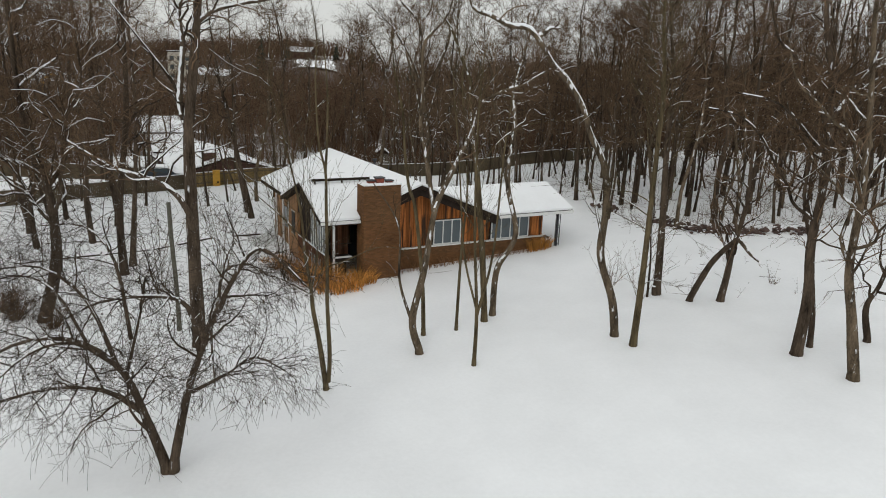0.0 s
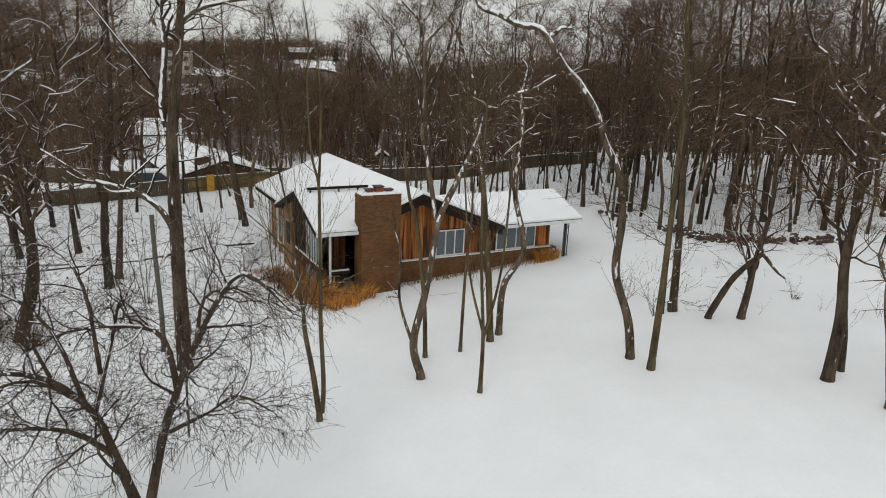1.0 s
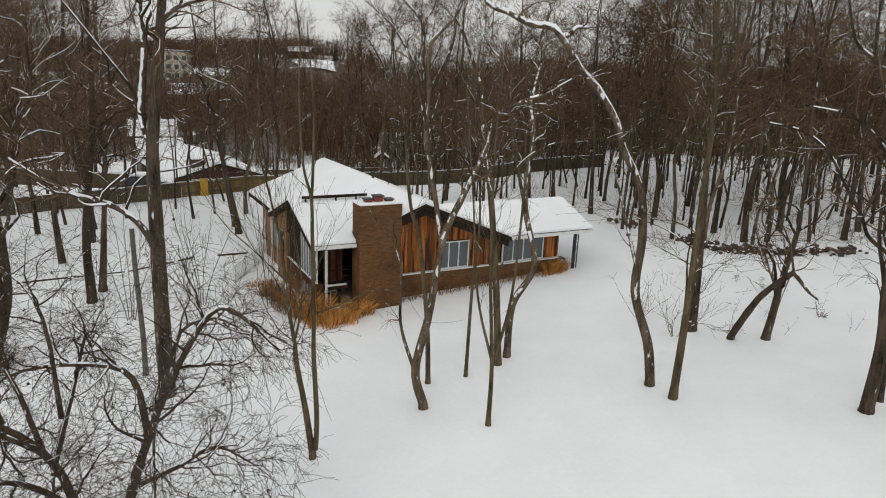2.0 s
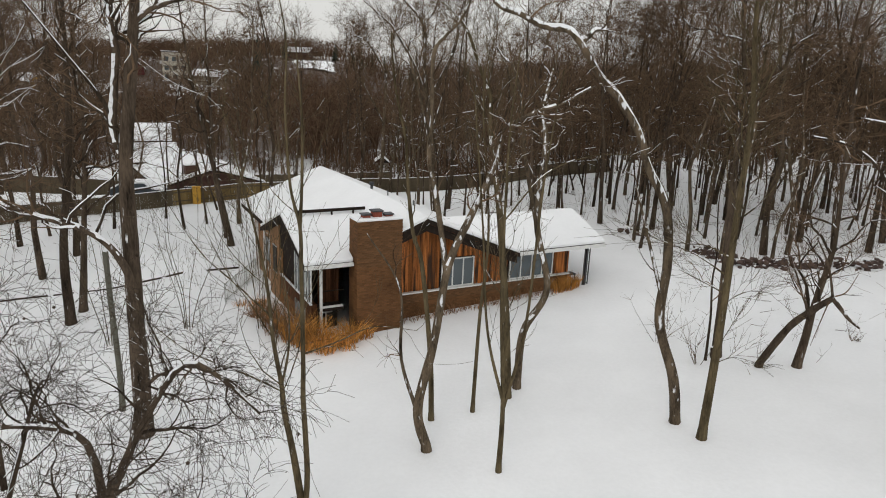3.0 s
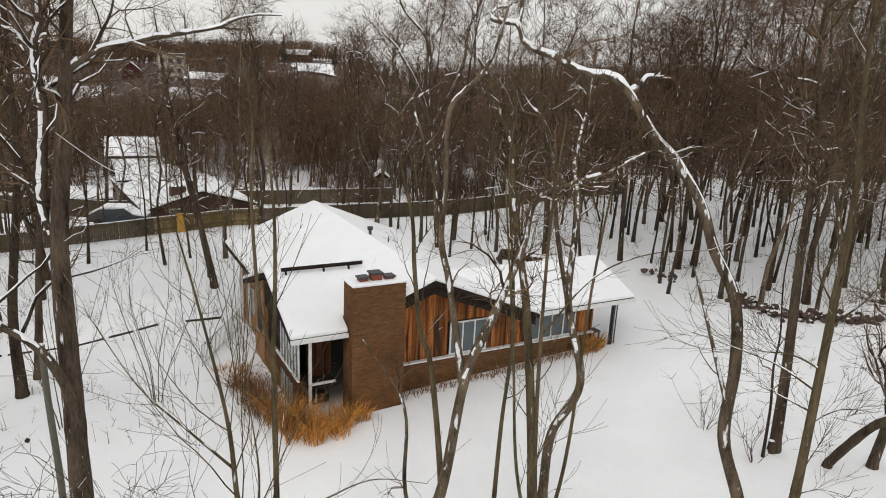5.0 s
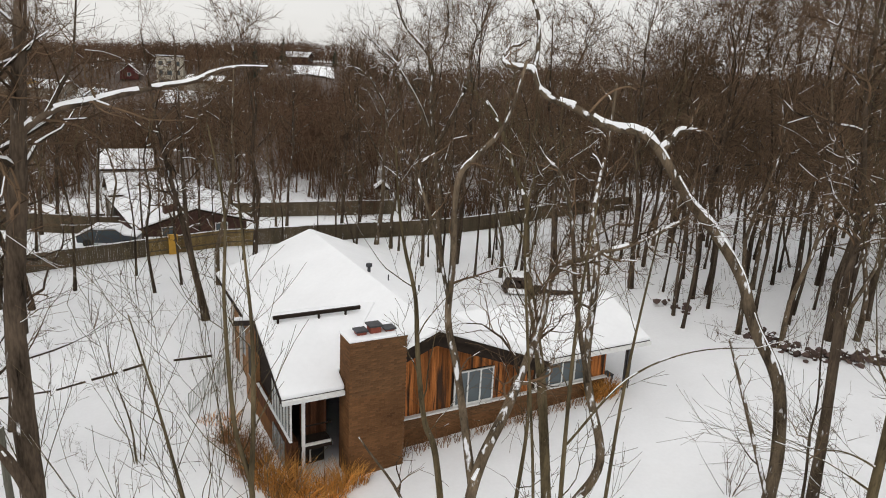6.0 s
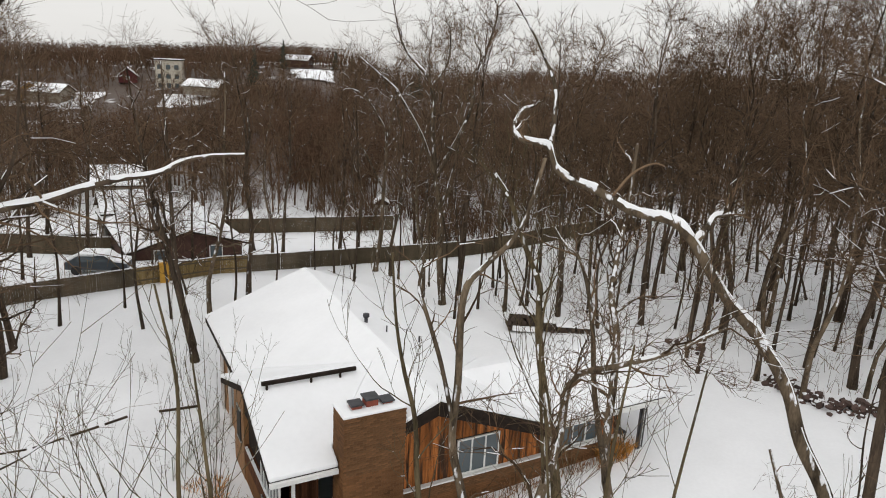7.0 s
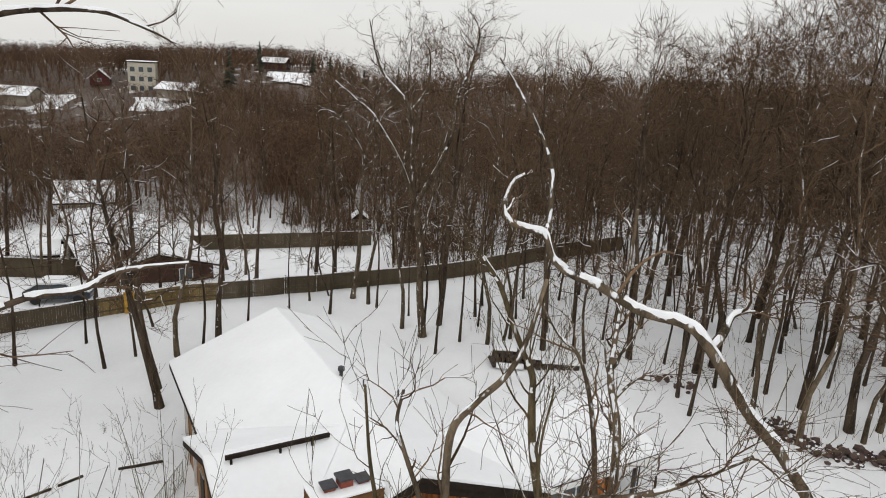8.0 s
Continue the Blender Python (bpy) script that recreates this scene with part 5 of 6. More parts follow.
def fence(line, height, label, width=0.145):
    root = tagged(new("fence"), label, "fence")
    x0, y0 = line[0]
    root.matrix_basis = Matrix.Translation((x0, y0, ground_z(x0, y0)))
    z0 = ground_z(x0, y0)
    for (xa, ya), (xb, yb) in zip(line[:-1], line[1:]):
        length = math.hypot(xb - xa, yb - ya)
        bays = max(1, round(length / 2.4))
        dx, dy = (xb - xa) / length, (yb - ya) / length
        for k in range(bays):
            s0, s1 = length * k / bays, length * (k + 1) / bays
            P = lambda s, o, z: Vector((xa + dx * s - dy * o - x0, ya + dy * s + dx * o - y0, ground_z(xa + dx * s, ya + dy * s) - z0 + z))
            part("post", Shape().prism([P(s0 - 0.05, 0.03, -0.3), P(s0 + 0.05, 0.03, -0.3), P(s0 + 0.05, 0.14, -0.3), P(s0 - 0.05, 0.14, -0.3)], (0, 0, height + 0.4)), FENCE, root)
            board = TAN_FENCE if -20.5 < xa + dx * (s0 + s1) / 2 < -14 and ya < 64 else FENCE
            sh, q = Shape(), s0 + 0.06
            while q < s1 - 0.08:
                top = height + rng.uniform(-0.02, 0.02)
                sh.prism([P(q, -0.012, 0.0), P(q + width - 0.004, -0.012, 0.0), P(q + width - 0.004, 0.012, 0.0), P(q, 0.012, 0.0)], (0, 0, top))
                q += width
            tagged(part("board_panel", sh, board, root), kind="stuff")
            for z in (0.3, height - 0.25):
                part("rail", Shape().prism([P(s0, -0.06, z), P(s1, -0.06, z), P(s1, -0.013, z), P(s0, -0.013, z)], (0, 0, 0.09)), FENCE, root)
            part("snow", Shape().prism([P(s0, -0.05, height + 0.021), P(s1, -0.05, height + 0.021), P(s1, 0.04, height + 0.021), P(s0, 0.04, height + 0.021)], (0, 0, 0.05)), SNOW_TWIG, root)
    return root


fence([(-48, 44.5), (-34, 52.2), (-28.9, 55.3), (-25.9, 57.1), (-21.6, 59.3), (-16.7, 62.0), (-8.4, 64.5), (-4.8, 66.4), (8.2, 71.4), (17, 75)], 1.25, "long grey weathered board fence with snow on top")
fence([(-26.0, 90.2), (-15, 91.4), (-6.2, 92.3)], 1.7, "grey board fence behind a snowy lot")
fence([(-56, 68.6), (-44, 71.4), (-34.6, 73.6), (-30.4, 74.6)], 1.7, "grey board fence beside a parking lot")
marker = tagged(new("utility_box"), "yellow painted box on the fence line", "box")
YELLOW = mat("yellow_paint", (0.55, 0.30, 0.03), 0.6, 4, 0.8, 1.1, 0.1)
part("body", Shape().box(-0.3, -0.12, 0, 0.3, 0.12, 1.35), YELLOW, marker)
part("cover", Shape().box(-0.33, -0.15, 1.351, 0.33, 0.15, 1.42), YELLOW, marker)
marker.matrix_basis = pose(-19.9, 60.05, ground_z(-19.9, 60.05), 0, 0, 28)

# ---- neighbouring house ----
RED_BRICK = mat("red_brick", (0.066, 0.030, 0.021), 0.9, 1.5, 0.7, 1.25, 0.3, 20)
GREY_SIDING = mat("grey_siding", (0.22, 0.19, 0.15), 0.8, 1.5, 0.8, 1.15, 0.2)


def gable_house(at, turn, width, length, wall, rise, brick, label, windows=2, chimney_at=None, name="house"):
    """A plain gabled house; its gable end faces local -y."""
    root = tagged(new(name), label, "house")
    z = min(ground_z(at[0], at[1]), ground_z(at[0], at[1] + 4))
    root.matrix_basis = pose(at[0], at[1], z - 0.2, 0, 0, turn)
    w = width / 2
    part("wall", Shape().prism([(-w, 0, 0), (w, 0, 0), (w, 0, wall), (0, 0, wall + rise), (-w, 0, wall)], (0, length, 0)), brick, root)
    for s in (-1, 1):
        ring = [(0, -0.5, wall + rise + 0.02), (0, length + 0.5, wall + rise + 0.02), (s * (w + 0.5), length + 0.5, wall - rise * 0.5 / w + 0.02), (s * (w + 0.5), -0.5, wall - rise * 0.5 / w + 0.02)]
        part("roof", Shape().prism(ring, (0, 0, 0.16)), DARK_WOOD, root)
        part("roof_snow", Shape().prism([(x, y, q + 0.164) for x, y, q in ring], (0, 0, 0.14)), SNOW, root)
    for k in range(windows):
        x = -w + width * (k + 0.5) / windows
        win = part("window", Shape().box(x - 0.55, -0.03, 1.0, x + 0.55, 0.02, 2.1), WHITE, root)
        part("pane", Shape().box(x - 0.47, -0.045, 1.08, x + 0.47, -0.031, 2.02), GLASS, win)
        win2 = part("window", Shape().box(w - 0.02, 1.5 + 3 * k, 1.0, w + 0.03, 2.7 + 3 * k, 2.1), WHITE, root)
        part("pane", Shape().box(w + 0.031, 1.58 + 3 * k, 1.08, w + 0.045, 2.62 + 3 * k, 2.02), GLASS, win2)
    if chimney_at:
        cx, cy = chimney_at
        ch = part("chimney", Shape().box(cx - 0.6, cy - 0.45, wall - 0.4, cx + 0.6, cy + 0.45, wall + rise + 0.5), brick, root)
        part("snow", Shape().box(cx - 0.6, cy - 0.45, wall + rise + 0.501, cx + 0.6, cy + 0.45, wall + rise + 0.6), SNOW, ch)
    return root


gable_house((-21.6, 69.5), 33, 8.8, 16, 2.1, 1.3, RED_BRICK, "low red brick house with a snowy roof behind the fence", 2, (-1.7, 1.0))
gable_house((-36.1, 84.2), -68, 3.6, 4.4, 7.2, 1.3, GREY_SIDING, "tall grey rear wing of a house with a snowy roof", 1)
gable_house((-33.2, 79.2), -58, 4.2, 4.0, 5.3, 1.3, GREY_SIDING, "grey middle wing of a house with a snowy roof", 1)
gable_house((-36.3, 76.4), -68, 3.4, 3.0, 3.2, 0.6, GREY_SIDING, "low grey porch wing with a snowy roof", 1)


def snowy_car(at, turn, label):
    root = tagged(new("car"), label, "car")
    PAINT = mat("car_paint", (0.03, 0.04, 0.05), 0.35, 3, 0.9, 1.1, 0.0)
    RUBBER = mat("tyre_rubber", (0.02, 0.02, 0.02), 0.9, 6, 0.8, 1.2, 0.1)
    prof = [(-2.1, 0.35), (2.1, 0.35), (2.15, 0.8), (1.2, 0.95), (0.6, 1.4), (-1.2, 1.42), (-1.9, 0.95), (-2.15, 0.85)]
    body = part("body", Shape().prism([(x, -0.85, z) for x, z in prof], (0, 1.7, 0)), PAINT, root)
    bevelled(body, 0.1)
    low_edge = [(2.13, 0.84), (1.2, 0.965), (0.62, 1.412), (-1.2, 1.432), (-1.9, 0.968), (-2.12, 0.88)]
    high_edge = [(-2.06, 1.02), (-1.82, 1.1), (-1.1, 1.56), (0.6, 1.55), (1.2, 1.1), (2.05, 0.97)]
    bevelled(part("snow", Shape().prism([(x, -0.82, z) for x, z in low_edge + high_edge], (0, 1.64, 0)), SNOW, root, "thick snow over bonnet, windscreen and roof"), 0.04)
    for x in (-1.35, 1.35):
        for y in (-0.86, 0.68):
            sh = Shape()
            sh.tube([Vector((x, y, 0.32)), Vector((x, y + 0.2, 0.32))], [0.33, 0.33], 16)
            part("wheel", sh, RUBBER, root, smooth=False)
    for y in (-0.852, 0.852):
        part("side_window", Shape().prism([(-1.3, y, 1.0), (0.75, y, 1.0), (0.5, y, 1.32), (-1.15, y, 1.34)], (0, 0.01 if y > 0 else -0.01, 0)), GLASS, root)
    root.matrix_basis = pose(at[0], at[1], ground_z(*at), 0, 0, turn)
    return root


snowy_car((-25.6, 62.6), 8, "dark parked car half covered with snow")
shed = tagged(new("garden_shed"), "small pale shed with a snow cap", "shed")
part("wall", Shape().box(-0.6, -0.6, -0.3, 0.6, 0.6, 2.1), GREY_SIDING, shed)
part("door", Shape().box(-0.3, -0.63, 0.0, 0.3, -0.602, 1.8), WHITE, shed)
part("roof", Shape().prism([(-0.75, -0.75, 2.101), (0.75, -0.75, 2.101), (0, -0.75, 2.7)], (0, 1.5, 0)), DARK_WOOD, shed)
part("roof_snow", Shape().prism([(-0.78, -0.78, 2.12), (0, -0.78, 2.73), (0.78, -0.78, 2.12), (0.78, -0.78, 2.24), (0, -0.78, 2.86), (-0.78, -0.78, 2.24)], (0, 1.56, 0)), SNOW, shed)
shed.matrix_basis = pose(-7.8, 95.2, ground_z(-7.8, 95.2), 0, 0, 8) @ Matrix.Diagonal((1.25, 1.25, 1.25, 1))

# ---- log pile and stone row at the edge of the woods ----
LOG = mat("log_bark", (0.055, 0.038, 0.028), 0.95, 4, 0.5, 1.4, 0.5, 30, obrand=0.3)
pile = tagged(new("log_pile"), "stack of cut firewood logs capped with snow", "log pile")
pile.matrix_basis = pose(5.2, 51.9, ground_z(5.2, 51.9), 0, 0, -3)
r2 = random.Random(91)
for row, (a, b) in enumerate(((-2.1, 2.9), (-2.05, 2.6), (-2.0, 0.4), (-1.95, -0.6), (-1.9, -0.9))):
    x = a + 0.13 * (row % 2)
    while x < b:
        r = r2.uniform(0.1, 0.15)
        sh = Shape()
        y = r2.uniform(-0.08, 0.08)
        dz, sk = r2.uniform(-0.04, 0.05), r2.uniform(-0.12, 0.12)
        sh.tube([Vector((x - sk, -0.6 + y, 0.1 + row * 0.2 + dz)), Vector((x + sk, 0.6 + y, 0.1 + row * 0.2 - dz))], [r, r * 0.95], 7)
        part("log", sh, LOG, pile)
        x += r * 2.05
for a, b, z in ((-2.1, -0.8, 1.0), (-0.7, 0.55, 0.58), (0.6, 1.7, 0.38), (1.75, 2.8, 0.37), (-1.9, -0.4, 0.06)):
    bevelled(part("snow", Shape().box(a, -0.62 if z > 0.1 else -0.85, z, b, 0.5 if z > 0.1 else -0.62, z + (0.16 if z > 0.1 else 0.3)), SNOW, pile), 0.06)

STONE = mat("field_stone", (0.070, 0.044, 0.036), 0.9, 3, 0.6, 1.4, 0.5, 20, obrand=0.35)
stone_meshes = []
for k in range(6):
    bm = bmesh.new()
    bmesh.ops.create_icosphere(bm, subdivisions=1, radius=1)
    for v in bm.verts:
        v.co *= r2.uniform(0.65, 1.25)
        v.co.z *= 0.8
    me = bpy.data.meshes.new("stone")
    bm.to_mesh(me)
    bm.free()
    me.materials.append(STONE)
    stone_meshes.append(me)


def stone_row(line, n, spread, label):
    root = tagged(new("stone_row"), label, "stones")
    x0, y0 = line[0]
    z0 = ground_z(x0, y0)
    root.matrix_basis = Matrix.Translation((x0, y0, z0))
    segs = list(zip(line[:-1], line[1:]))
    for k in range(n):
        (xa, ya), (xb, yb) = segs[k * len(segs) // n]
        t = r2.random()
        x, y = xa + (xb - xa) * t + r2.gauss(0, spread), ya + (yb - ya) * t + r2.gauss(0, spread)
        s = r2.uniform(0.09, 0.24)
        ob = new("stone", r2.choice(stone_meshes))
        ob.parent = root
        z = ground_z(x, y) - z0 + s * 0.3 + (r2.random() < 0.4) * 0.2
        ob.matrix_basis = pose(x - x0, y - y0, z, r2.uniform(-20, 20), r2.uniform(-20, 20), r2.uniform(0, 360)) @ Matrix.Diagonal((s, s * r2.uniform(0.7, 1.2), s, 1))
        if r2.random() < 0.5:
            c = new("snow_cap", SNOW_CAP)
            c.parent = root
            c.matrix_basis = pose(x - x0 + r2.gauss(0, 0.05), y - y0 + 0.06, z + s * 0.4, r2.uniform(-15, 15), r2.uniform(-15, 15), r2.uniform(0, 360)) @ Matrix.Diagonal((s * r2.uniform(0.5, 1.1), s * r2.uniform(0.4, 0.8), s * 0.32, 1))
    return root


bm = bmesh.new()
bmesh.ops.create_icosphere(bm, subdivisions=2, radius=1)
for v in bm.verts:
    v.co *= 1 + 0.4 * noise.noise(v.co * 1.6)
SNOW_CAP = bpy.data.meshes.new("snow_cap")
bm.to_mesh(SNOW_CAP)
bm.free()
SNOW_CAP.materials.append(SNOW_TWIG)
SNOW_CAP.polygons.foreach_set("use_smooth", [True] * len(SNOW_CAP.polygons))
stone_row([(15.4, 45.6), (16.6, 43.2), (19.2, 42.3), (24.5, 42.2)], 240, 0.3, "tumbled row of dark field stones under snow")
stone_row([(11.9, 50.2), (13.2, 48.6)], 15, 0.3, "scattered dark field stones under snow")

# ---- far hillside: houses and conifers ----
def snow_field(x0, x1, y0, y1, seed):
    """An open field with a wavering edge, laid just over the hillside."""
    r = random.Random(seed)
    nx, ny = 9, 7
    vs = []
    for j in range(ny):
        y = y0 + (y1 - y0) * j / (ny - 1)
        for i in range(nx):
            x = x0 + (x1 - x0) * i / (nx - 1) - 0.25 * (y - y0)
            edge = i in (0, nx - 1) or j in (0, ny - 1)
            px, py = x + (r.uniform(-1, 1) if edge else 0), y + (r.uniform(-1, 1) if edge else 0)
            vs.append((px, py, ground_z(px, py) + 0.4))
    ob = mesh_object("snow_field", vs, [(j * nx + i, j * nx + i + 1, (j + 1) * nx + i + 1, (j + 1) * nx + i) for j in range(ny - 1) for i in range(nx - 1)], SNOW)
    return tagged(ob, "open snowy field on the distant hillside", "field", kind="structure")


snow_field(-45, -32, 226, 246, 1)
snow_field(-126, -98, 209, 228, 2)
snow_field(-80, -62, 208, 226, 3)

PALE = mat("pale_wall", (0.50, 0.46, 0.38), 0.8, 0.6, 0.8, 1.15, 0.0)
gable_house((-46.2, 258), 80, 5.5, 8, 2.4, 1.4, RED_BRICK, "distant dark house with a snowy roof on the hilltop", 2)
gable_house((-108, 216), 85, 8, 18, 3.0, 2.0, GREY_SIDING, "long distant building with a snowy roof", 2)
gable_house((-117.5, 214), 30, 6, 9, 4.0, 2.0, YELLOW, "distant yellow house with a snowy roof", 2)
RED_BARN = mat("red_barn_boards", (0.085, 0.018, 0.018), 0.9, 1.0, 0.7, 1.3, 0.2)
gable_house((-101, 240), 22, 5.5, 8, 2.2, 2.3, RED_BARN, "distant dark red barn on the wooded hillside", 1, name="barn")
gable_house((-63, 216), 70, 6, 12, 2.6, 1.6, GREY_SIDING, "distant grey house with a snowy roof", 2)
block = tagged(new("apartment_block"), "pale distant apartment block in trees", "building")
bz = ground_z(-86, 235) - 1.3
block.matrix_basis = pose(-86, 235, bz, 0, 0, 15)
part("wall", Shape().box(-3.9, 0, -2, 3.9, 9, 9.5), PALE, block)
part("roof", Shape().box(-4.1, -0.2, 9.501, 4.1, 9.2, 9.8), DARK_WOOD, block)
part("roof_snow", Shape().box(-4.1, -0.2, 9.805, 4.1, 9.2, 10.0), SNOW, block)
for fl in range(3):
    for k in range(3):
        part("window", Shape().box(-3.2 + 2.45 * k, -0.06, 1.2 + 2.8 * fl, -1.9 + 2.45 * k, -0.01, 2.6 + 2.8 * fl), GLASS, block)

NEEDLE = mat("conifer_needles", (0.028, 0.036, 0.022), 0.9, 0.5, 0.6, 1.4, 0.0, island=0.3)


def conifer(at, height, width, seed):
    r = random.Random(seed)
    root = tagged(new("conifer"), "dark green conifer among bare woods", "tree", "far conifers")
    tr, cr = Shape(), Shape()
    tr.tube([Vector((0, 0, -0.5)), Vector((0, 0, height))], [0.3, 0.03], 6)
    for k in range(170):
        f = r.random() ** 0.8
        z = height * (0.08 + 0.9 * f)
        a = r.uniform(0, 6.28)
        ln = width * (1.02 - f) * r.uniform(0.7, 1.1) + 0.2
        cr.cone(Vector((0, 0, z)), Vector((math.cos(a) * ln, math.sin(a) * ln, z - ln * 0.3)), 0.34 * (1.1 - f) + 0.1)
    part("trunk", tr, BARK_DARK, root)
    part("crown", cr, NEEDLE, root)
    root.matrix_basis = Matrix.Translation((at[0], at[1], ground_z(*at)))


conifer((-51.5, 205), 13, 3.4, 1)
conifer((-7.5, 218), 13, 2.6, 2)
conifer((-52.5, 245), 10, 1.8, 3)
conifer((8, 219), 8, 2.4, 4)
for k in range(9):
    conifer((-36 + 4.2 * k + rng.uniform(-1, 1), 254 + rng.uniform(-3, 3)), rng.uniform(5, 8), 1.8, 10 + k)


def woods_litter():
    """Fallen twigs, seedlings and dead stems poking through the snow under the near woods."""
    r = random.Random(8)
    sh = Shape()
    for _ in range(520):
        x, y = r.uniform(2, 50), 44 + 40 * r.random() ** 1.3
        if (x < 11 and y < 51) or x > 0.72 * y + 4:
            continue
        p = Vector((x, y, ground_z(x, y) - 0.03))
        kind = r.random()
        for q in range(r.randint(4, 9)):
            a = r.uniform(0, 6.28)
            o = p + Vector((r.gauss(0, 0.35), r.gauss(0, 0.35), 0))
            if kind < 0.6:
                h = r.uniform(0.4, 1.7)
                tip = o + Vector((math.cos(a) * h * 0.35, math.sin(a) * h * 0.35, h))
            else:
                tip = o + Vector((math.cos(a) * 1.2, math.sin(a) * 1.2, r.uniform(0.05, 0.35)))
            sh.cone(o, tip, 0.014)
            m = o.lerp(tip, 0.55)
            c = a + r.uniform(-1, 1)
            sh.cone(m, m + Vector((math.cos(c) * 0.3, math.sin(c) * 0.3, r.uniform(0, 0.4))), 0.009)
    return tagged(sh.made("undergrowth", TWIG), "thin dead stems and twigs poking through woodland snow", "undergrowth", kind="stuff")


woods_litter()


def lawn_seedlings():
    """Thin seedlings and fallen twigs on the open snow between the single trees."""
    r = random.Random(9)
    sh = Shape()
    spots = [(r.uniform(9.5, 21), r.uniform(29.5, 38)) for _ in range(20)] + [(r.uniform(-20, -5), r.uniform(19, 33)) for _ in range(46)] + [(r.uniform(-22, -8), r.uniform(33, 46)) for _ in range(30)]
    for x, y in spots:
        p = Vector((x, y, ground_z(x, y) - 0.03))
        for q in range(r.randint(1, 4)):
            a, h = r.uniform(0, 6.28), r.uniform(0.25, 1.3)
            o = p + Vector((r.gauss(0, 0.15), r.gauss(0, 0.15), 0))
            way = Vector((math.cos(a), math.sin(a), 0))
            tip = o + way * h * r.uniform(0.1, 0.6) + Vector((0, 0, h))
            sh.cone(o, tip, 0.009)
            for _ in range(r.randint(2, 5)):
                m = o.lerp(tip, r.uniform(0.3, 0.9))
                c = r.uniform(0, 6.28)
                sh.cone(m, m + Vector((math.cos(c), math.sin(c), r.uniform(0.1, 1.0))) * r.uniform(0.12, 0.4), 0.006)
        if r.random() < 0.5:
            a, n = r.uniform(0, 6.28), r.uniform(0.5, 1.5)
            o = p + Vector((r.gauss(0, 0.6), r.gauss(0, 0.6), 0.05))
            tip = o + Vector((math.cos(a) * n, math.sin(a) * n, r.uniform(0, 0.12)))
            sh.cone(o, tip, 0.014)
            m = o.lerp(tip, 0.5)
            sh.cone(m, m + Vector((math.cos(a + 0.7) * 0.4, math.sin(a + 0.7) * 0.4, 0.1)), 0.009)
    return tagged(sh.made("seedlings", TWIG), "thin bare seedlings and fallen twigs on the lawn snow", "seedlings", kind="stuff")


lawn_seedlings()


# ---- cut pole and stump among the single trees ----
POLE_WOOD = mat("weathered_pole", (0.115, 0.11, 0.085), 0.9, 3, 0.55, 1.4, 0.5, 30, stretch=(6, 6, 0.6))


def cut_trunk(name, at, top, r0, r1, material, label, category):
    root = tagged(new(name), label, category)
    body = Shape()
    line = [Vector(top) * f + Vector((0, 0, -0.3 * (1 - f))) + Vector((0.03 * math.sin(5 * f), 0.02 * math.sin(7 * f), 0)) for f in (0, 0.15, 0.3, 0.45, 0.6, 0.75, 0.9, 1.0)]
    body.tube(line, [(r0 + (r1 - r0) * f) * (1.2 if f == 0 else 1) for f in (0, 0.15, 0.3, 0.45, 0.6, 0.75, 0.9, 1.0)], 10)
    part("stem", body, material, root, smooth=True)
    cap = new("snow_cap", SNOW_CAP)
    cap.parent = root
    cap.matrix_basis = Matrix.Translation(line[-1] + Vector((0, 0, 0.01))) @ Matrix.Diagonal((r1 * 0.9, r1 * 0.8, 0.05, 1))
    root.matrix_basis = Matrix.Translation((at[0], at[1], ground_z(*at)))
    return root


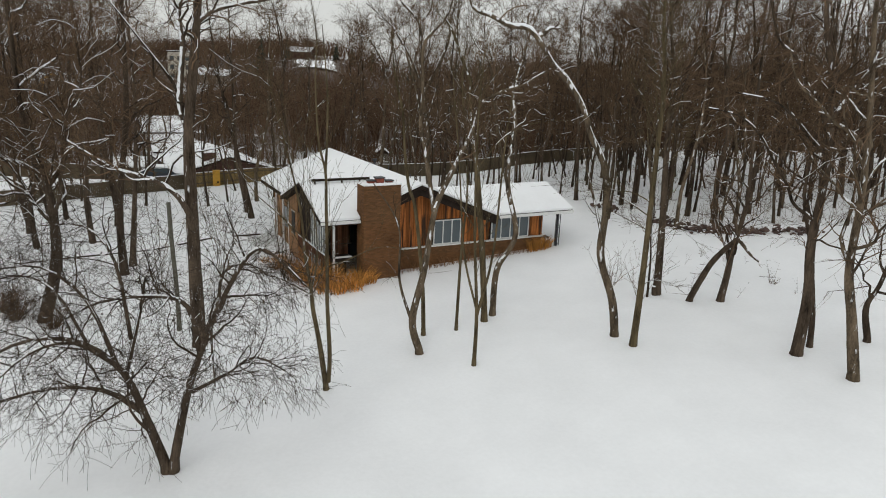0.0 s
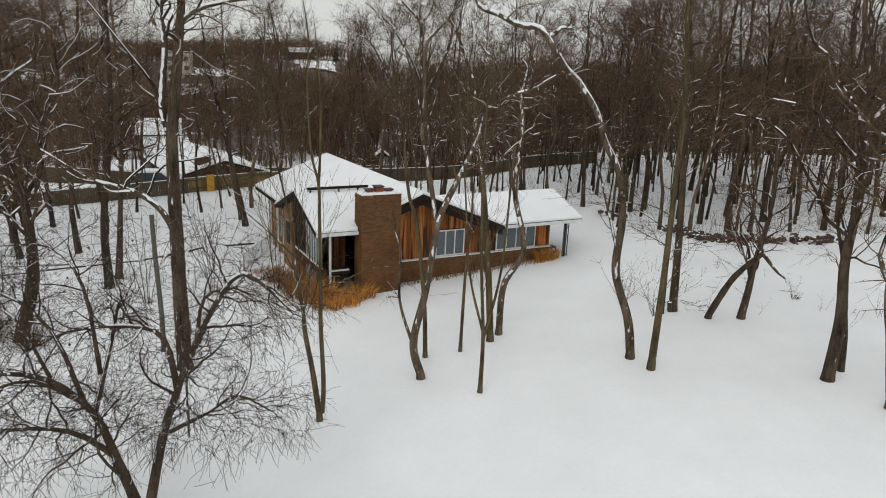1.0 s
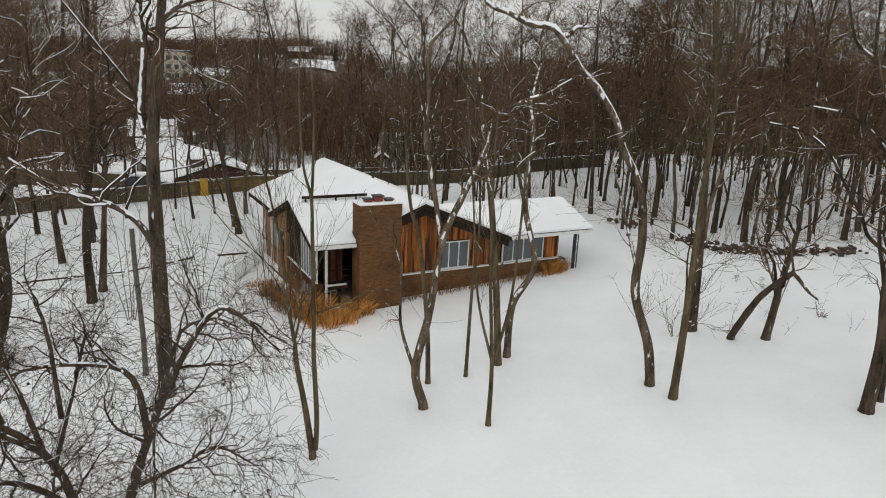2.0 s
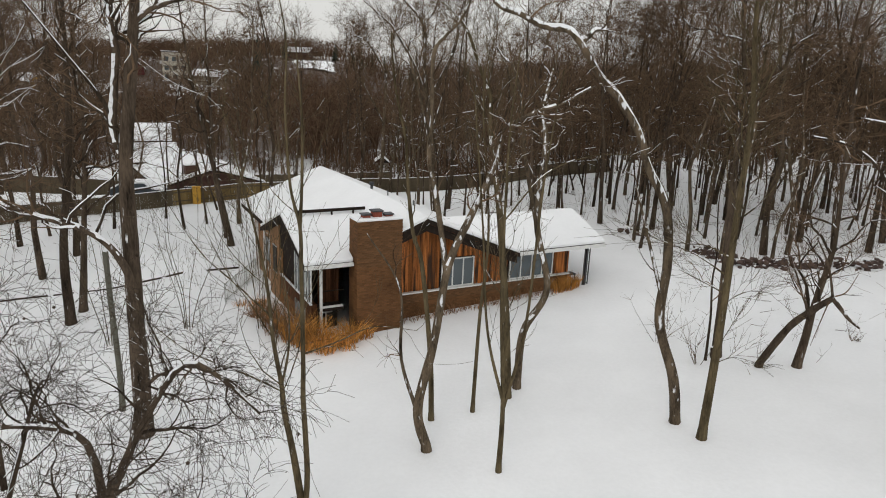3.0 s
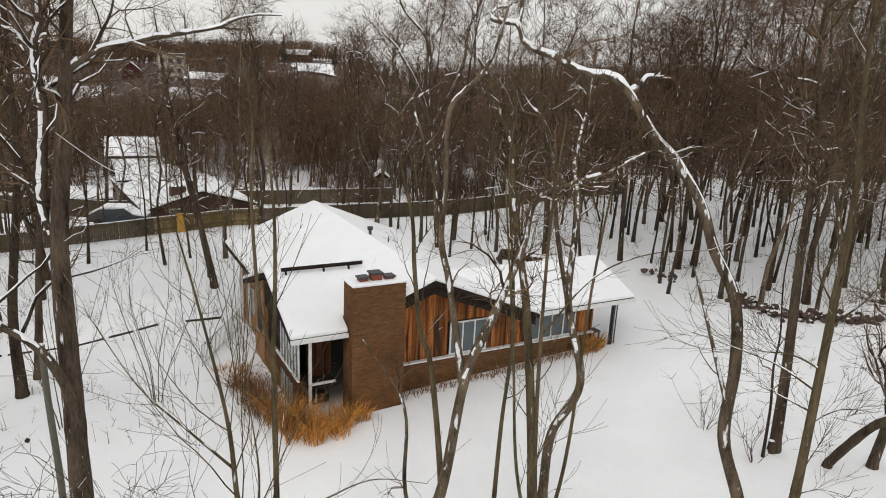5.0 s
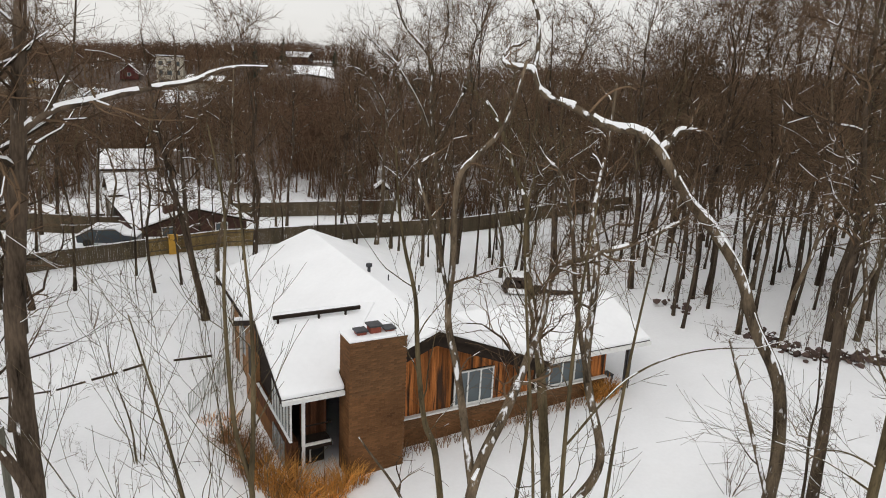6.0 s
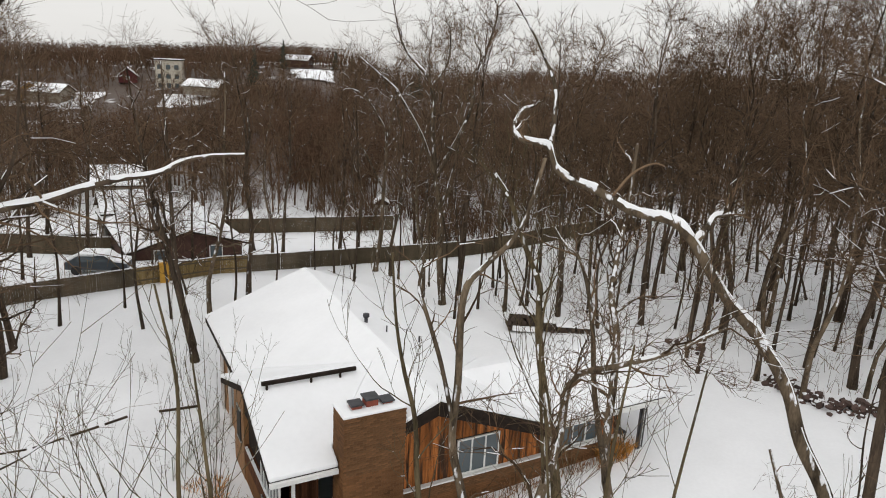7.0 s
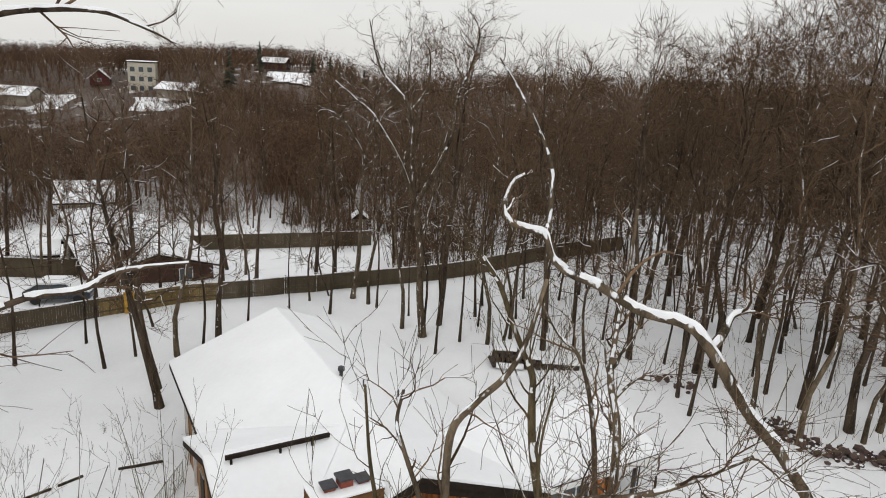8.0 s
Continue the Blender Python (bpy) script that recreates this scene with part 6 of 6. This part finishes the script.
cut_trunk("wooden_post", (-11.3, 27.1), (-0.1, 0.03, 5.7), 0.1, 0.085, POLE_WOOD, "bare grey pole with a sawn top standing in snow", "post")
cut_trunk("stump", (10.6, 30.85), (0.02, 0, 0.42), 0.13, 0.11, BARK_DARK, "short dark stump beside a tree foot", "stump")


# ---- bricks of the chimney and the low wall ----
brick_mesh = Shape().box(-0.101, -0.02, -0.031, 0.101, 0.02, 0.031)
bm = bmesh.new()
vs = [bm.verts.new(v) for v in brick_mesh.v]
for f in brick_mesh.f:
    bm.faces.new([vs[k] for k in f])
bmesh.ops.bevel(bm, geom=[e for e in bm.edges if abs(e.verts[0].co.y + 0.02) < 1e-4 and abs(e.verts[1].co.y + 0.02) < 1e-4], offset=0.005, segments=1, affect="EDGES")
BRICK_DATA = bpy.data.meshes.new("brick")
bm.to_mesh(BRICK_DATA)
bm.free()
BRICK_DATA.materials.append(BRICK_PIECE)
rb = random.Random(17)


def lay_bricks(parent, u0, u1, v, z0, z1, single, along="u"):
    """Running-bond bricks on a wall face; courses above the height single are objects of their own."""
    rest = Shape()
    course, z = 0, z1 - 0.037
    while z > z0:
        u = u0 + (0.1065 if course % 2 == 0 else 0.0)
        while u < u1 + 0.01:
            a, b = max(u - 0.101, u0), min(u + 0.101, u1)
            if b - a > 0.05:
                out = rb.uniform(-0.003, 0.003)
                if along == "u":
                    if z > single and b - a > 0.19:
                        ob = new("brick", BRICK_DATA)
                        ob.parent = parent
                        ob.matrix_basis = Matrix.Translation(L((a + b) / 2, v + 0.008 + out, z))
                    else:
                        rest.box(a - HU, v - 0.012 + out - HV, z - 0.031, b - HU, v + 0.028 - HV, z + 0.031)
                else:
                    rest.box(v - 0.012 + out - HU, a - HV, z - 0.031, v + 0.028 - HU, b - HV, z + 0.031)
            u += 0.213
        z -= 0.074
        course += 1
    if rest.v:
        tagged(part("brickwork", rest, BRICK_JOINED, parent), kind="stuff")


lay_bricks(chimney, 11.88, 13.95, 31.312, -0.6, 4.72, 2.75)
lay_bricks(chimney, 31.3, 32.26, 11.892, -0.6, 4.72, 9, along="v")
lay_bricks(low_wall, 13.9, 23.9, 32.212, -0.6, 0.96, 0.55)
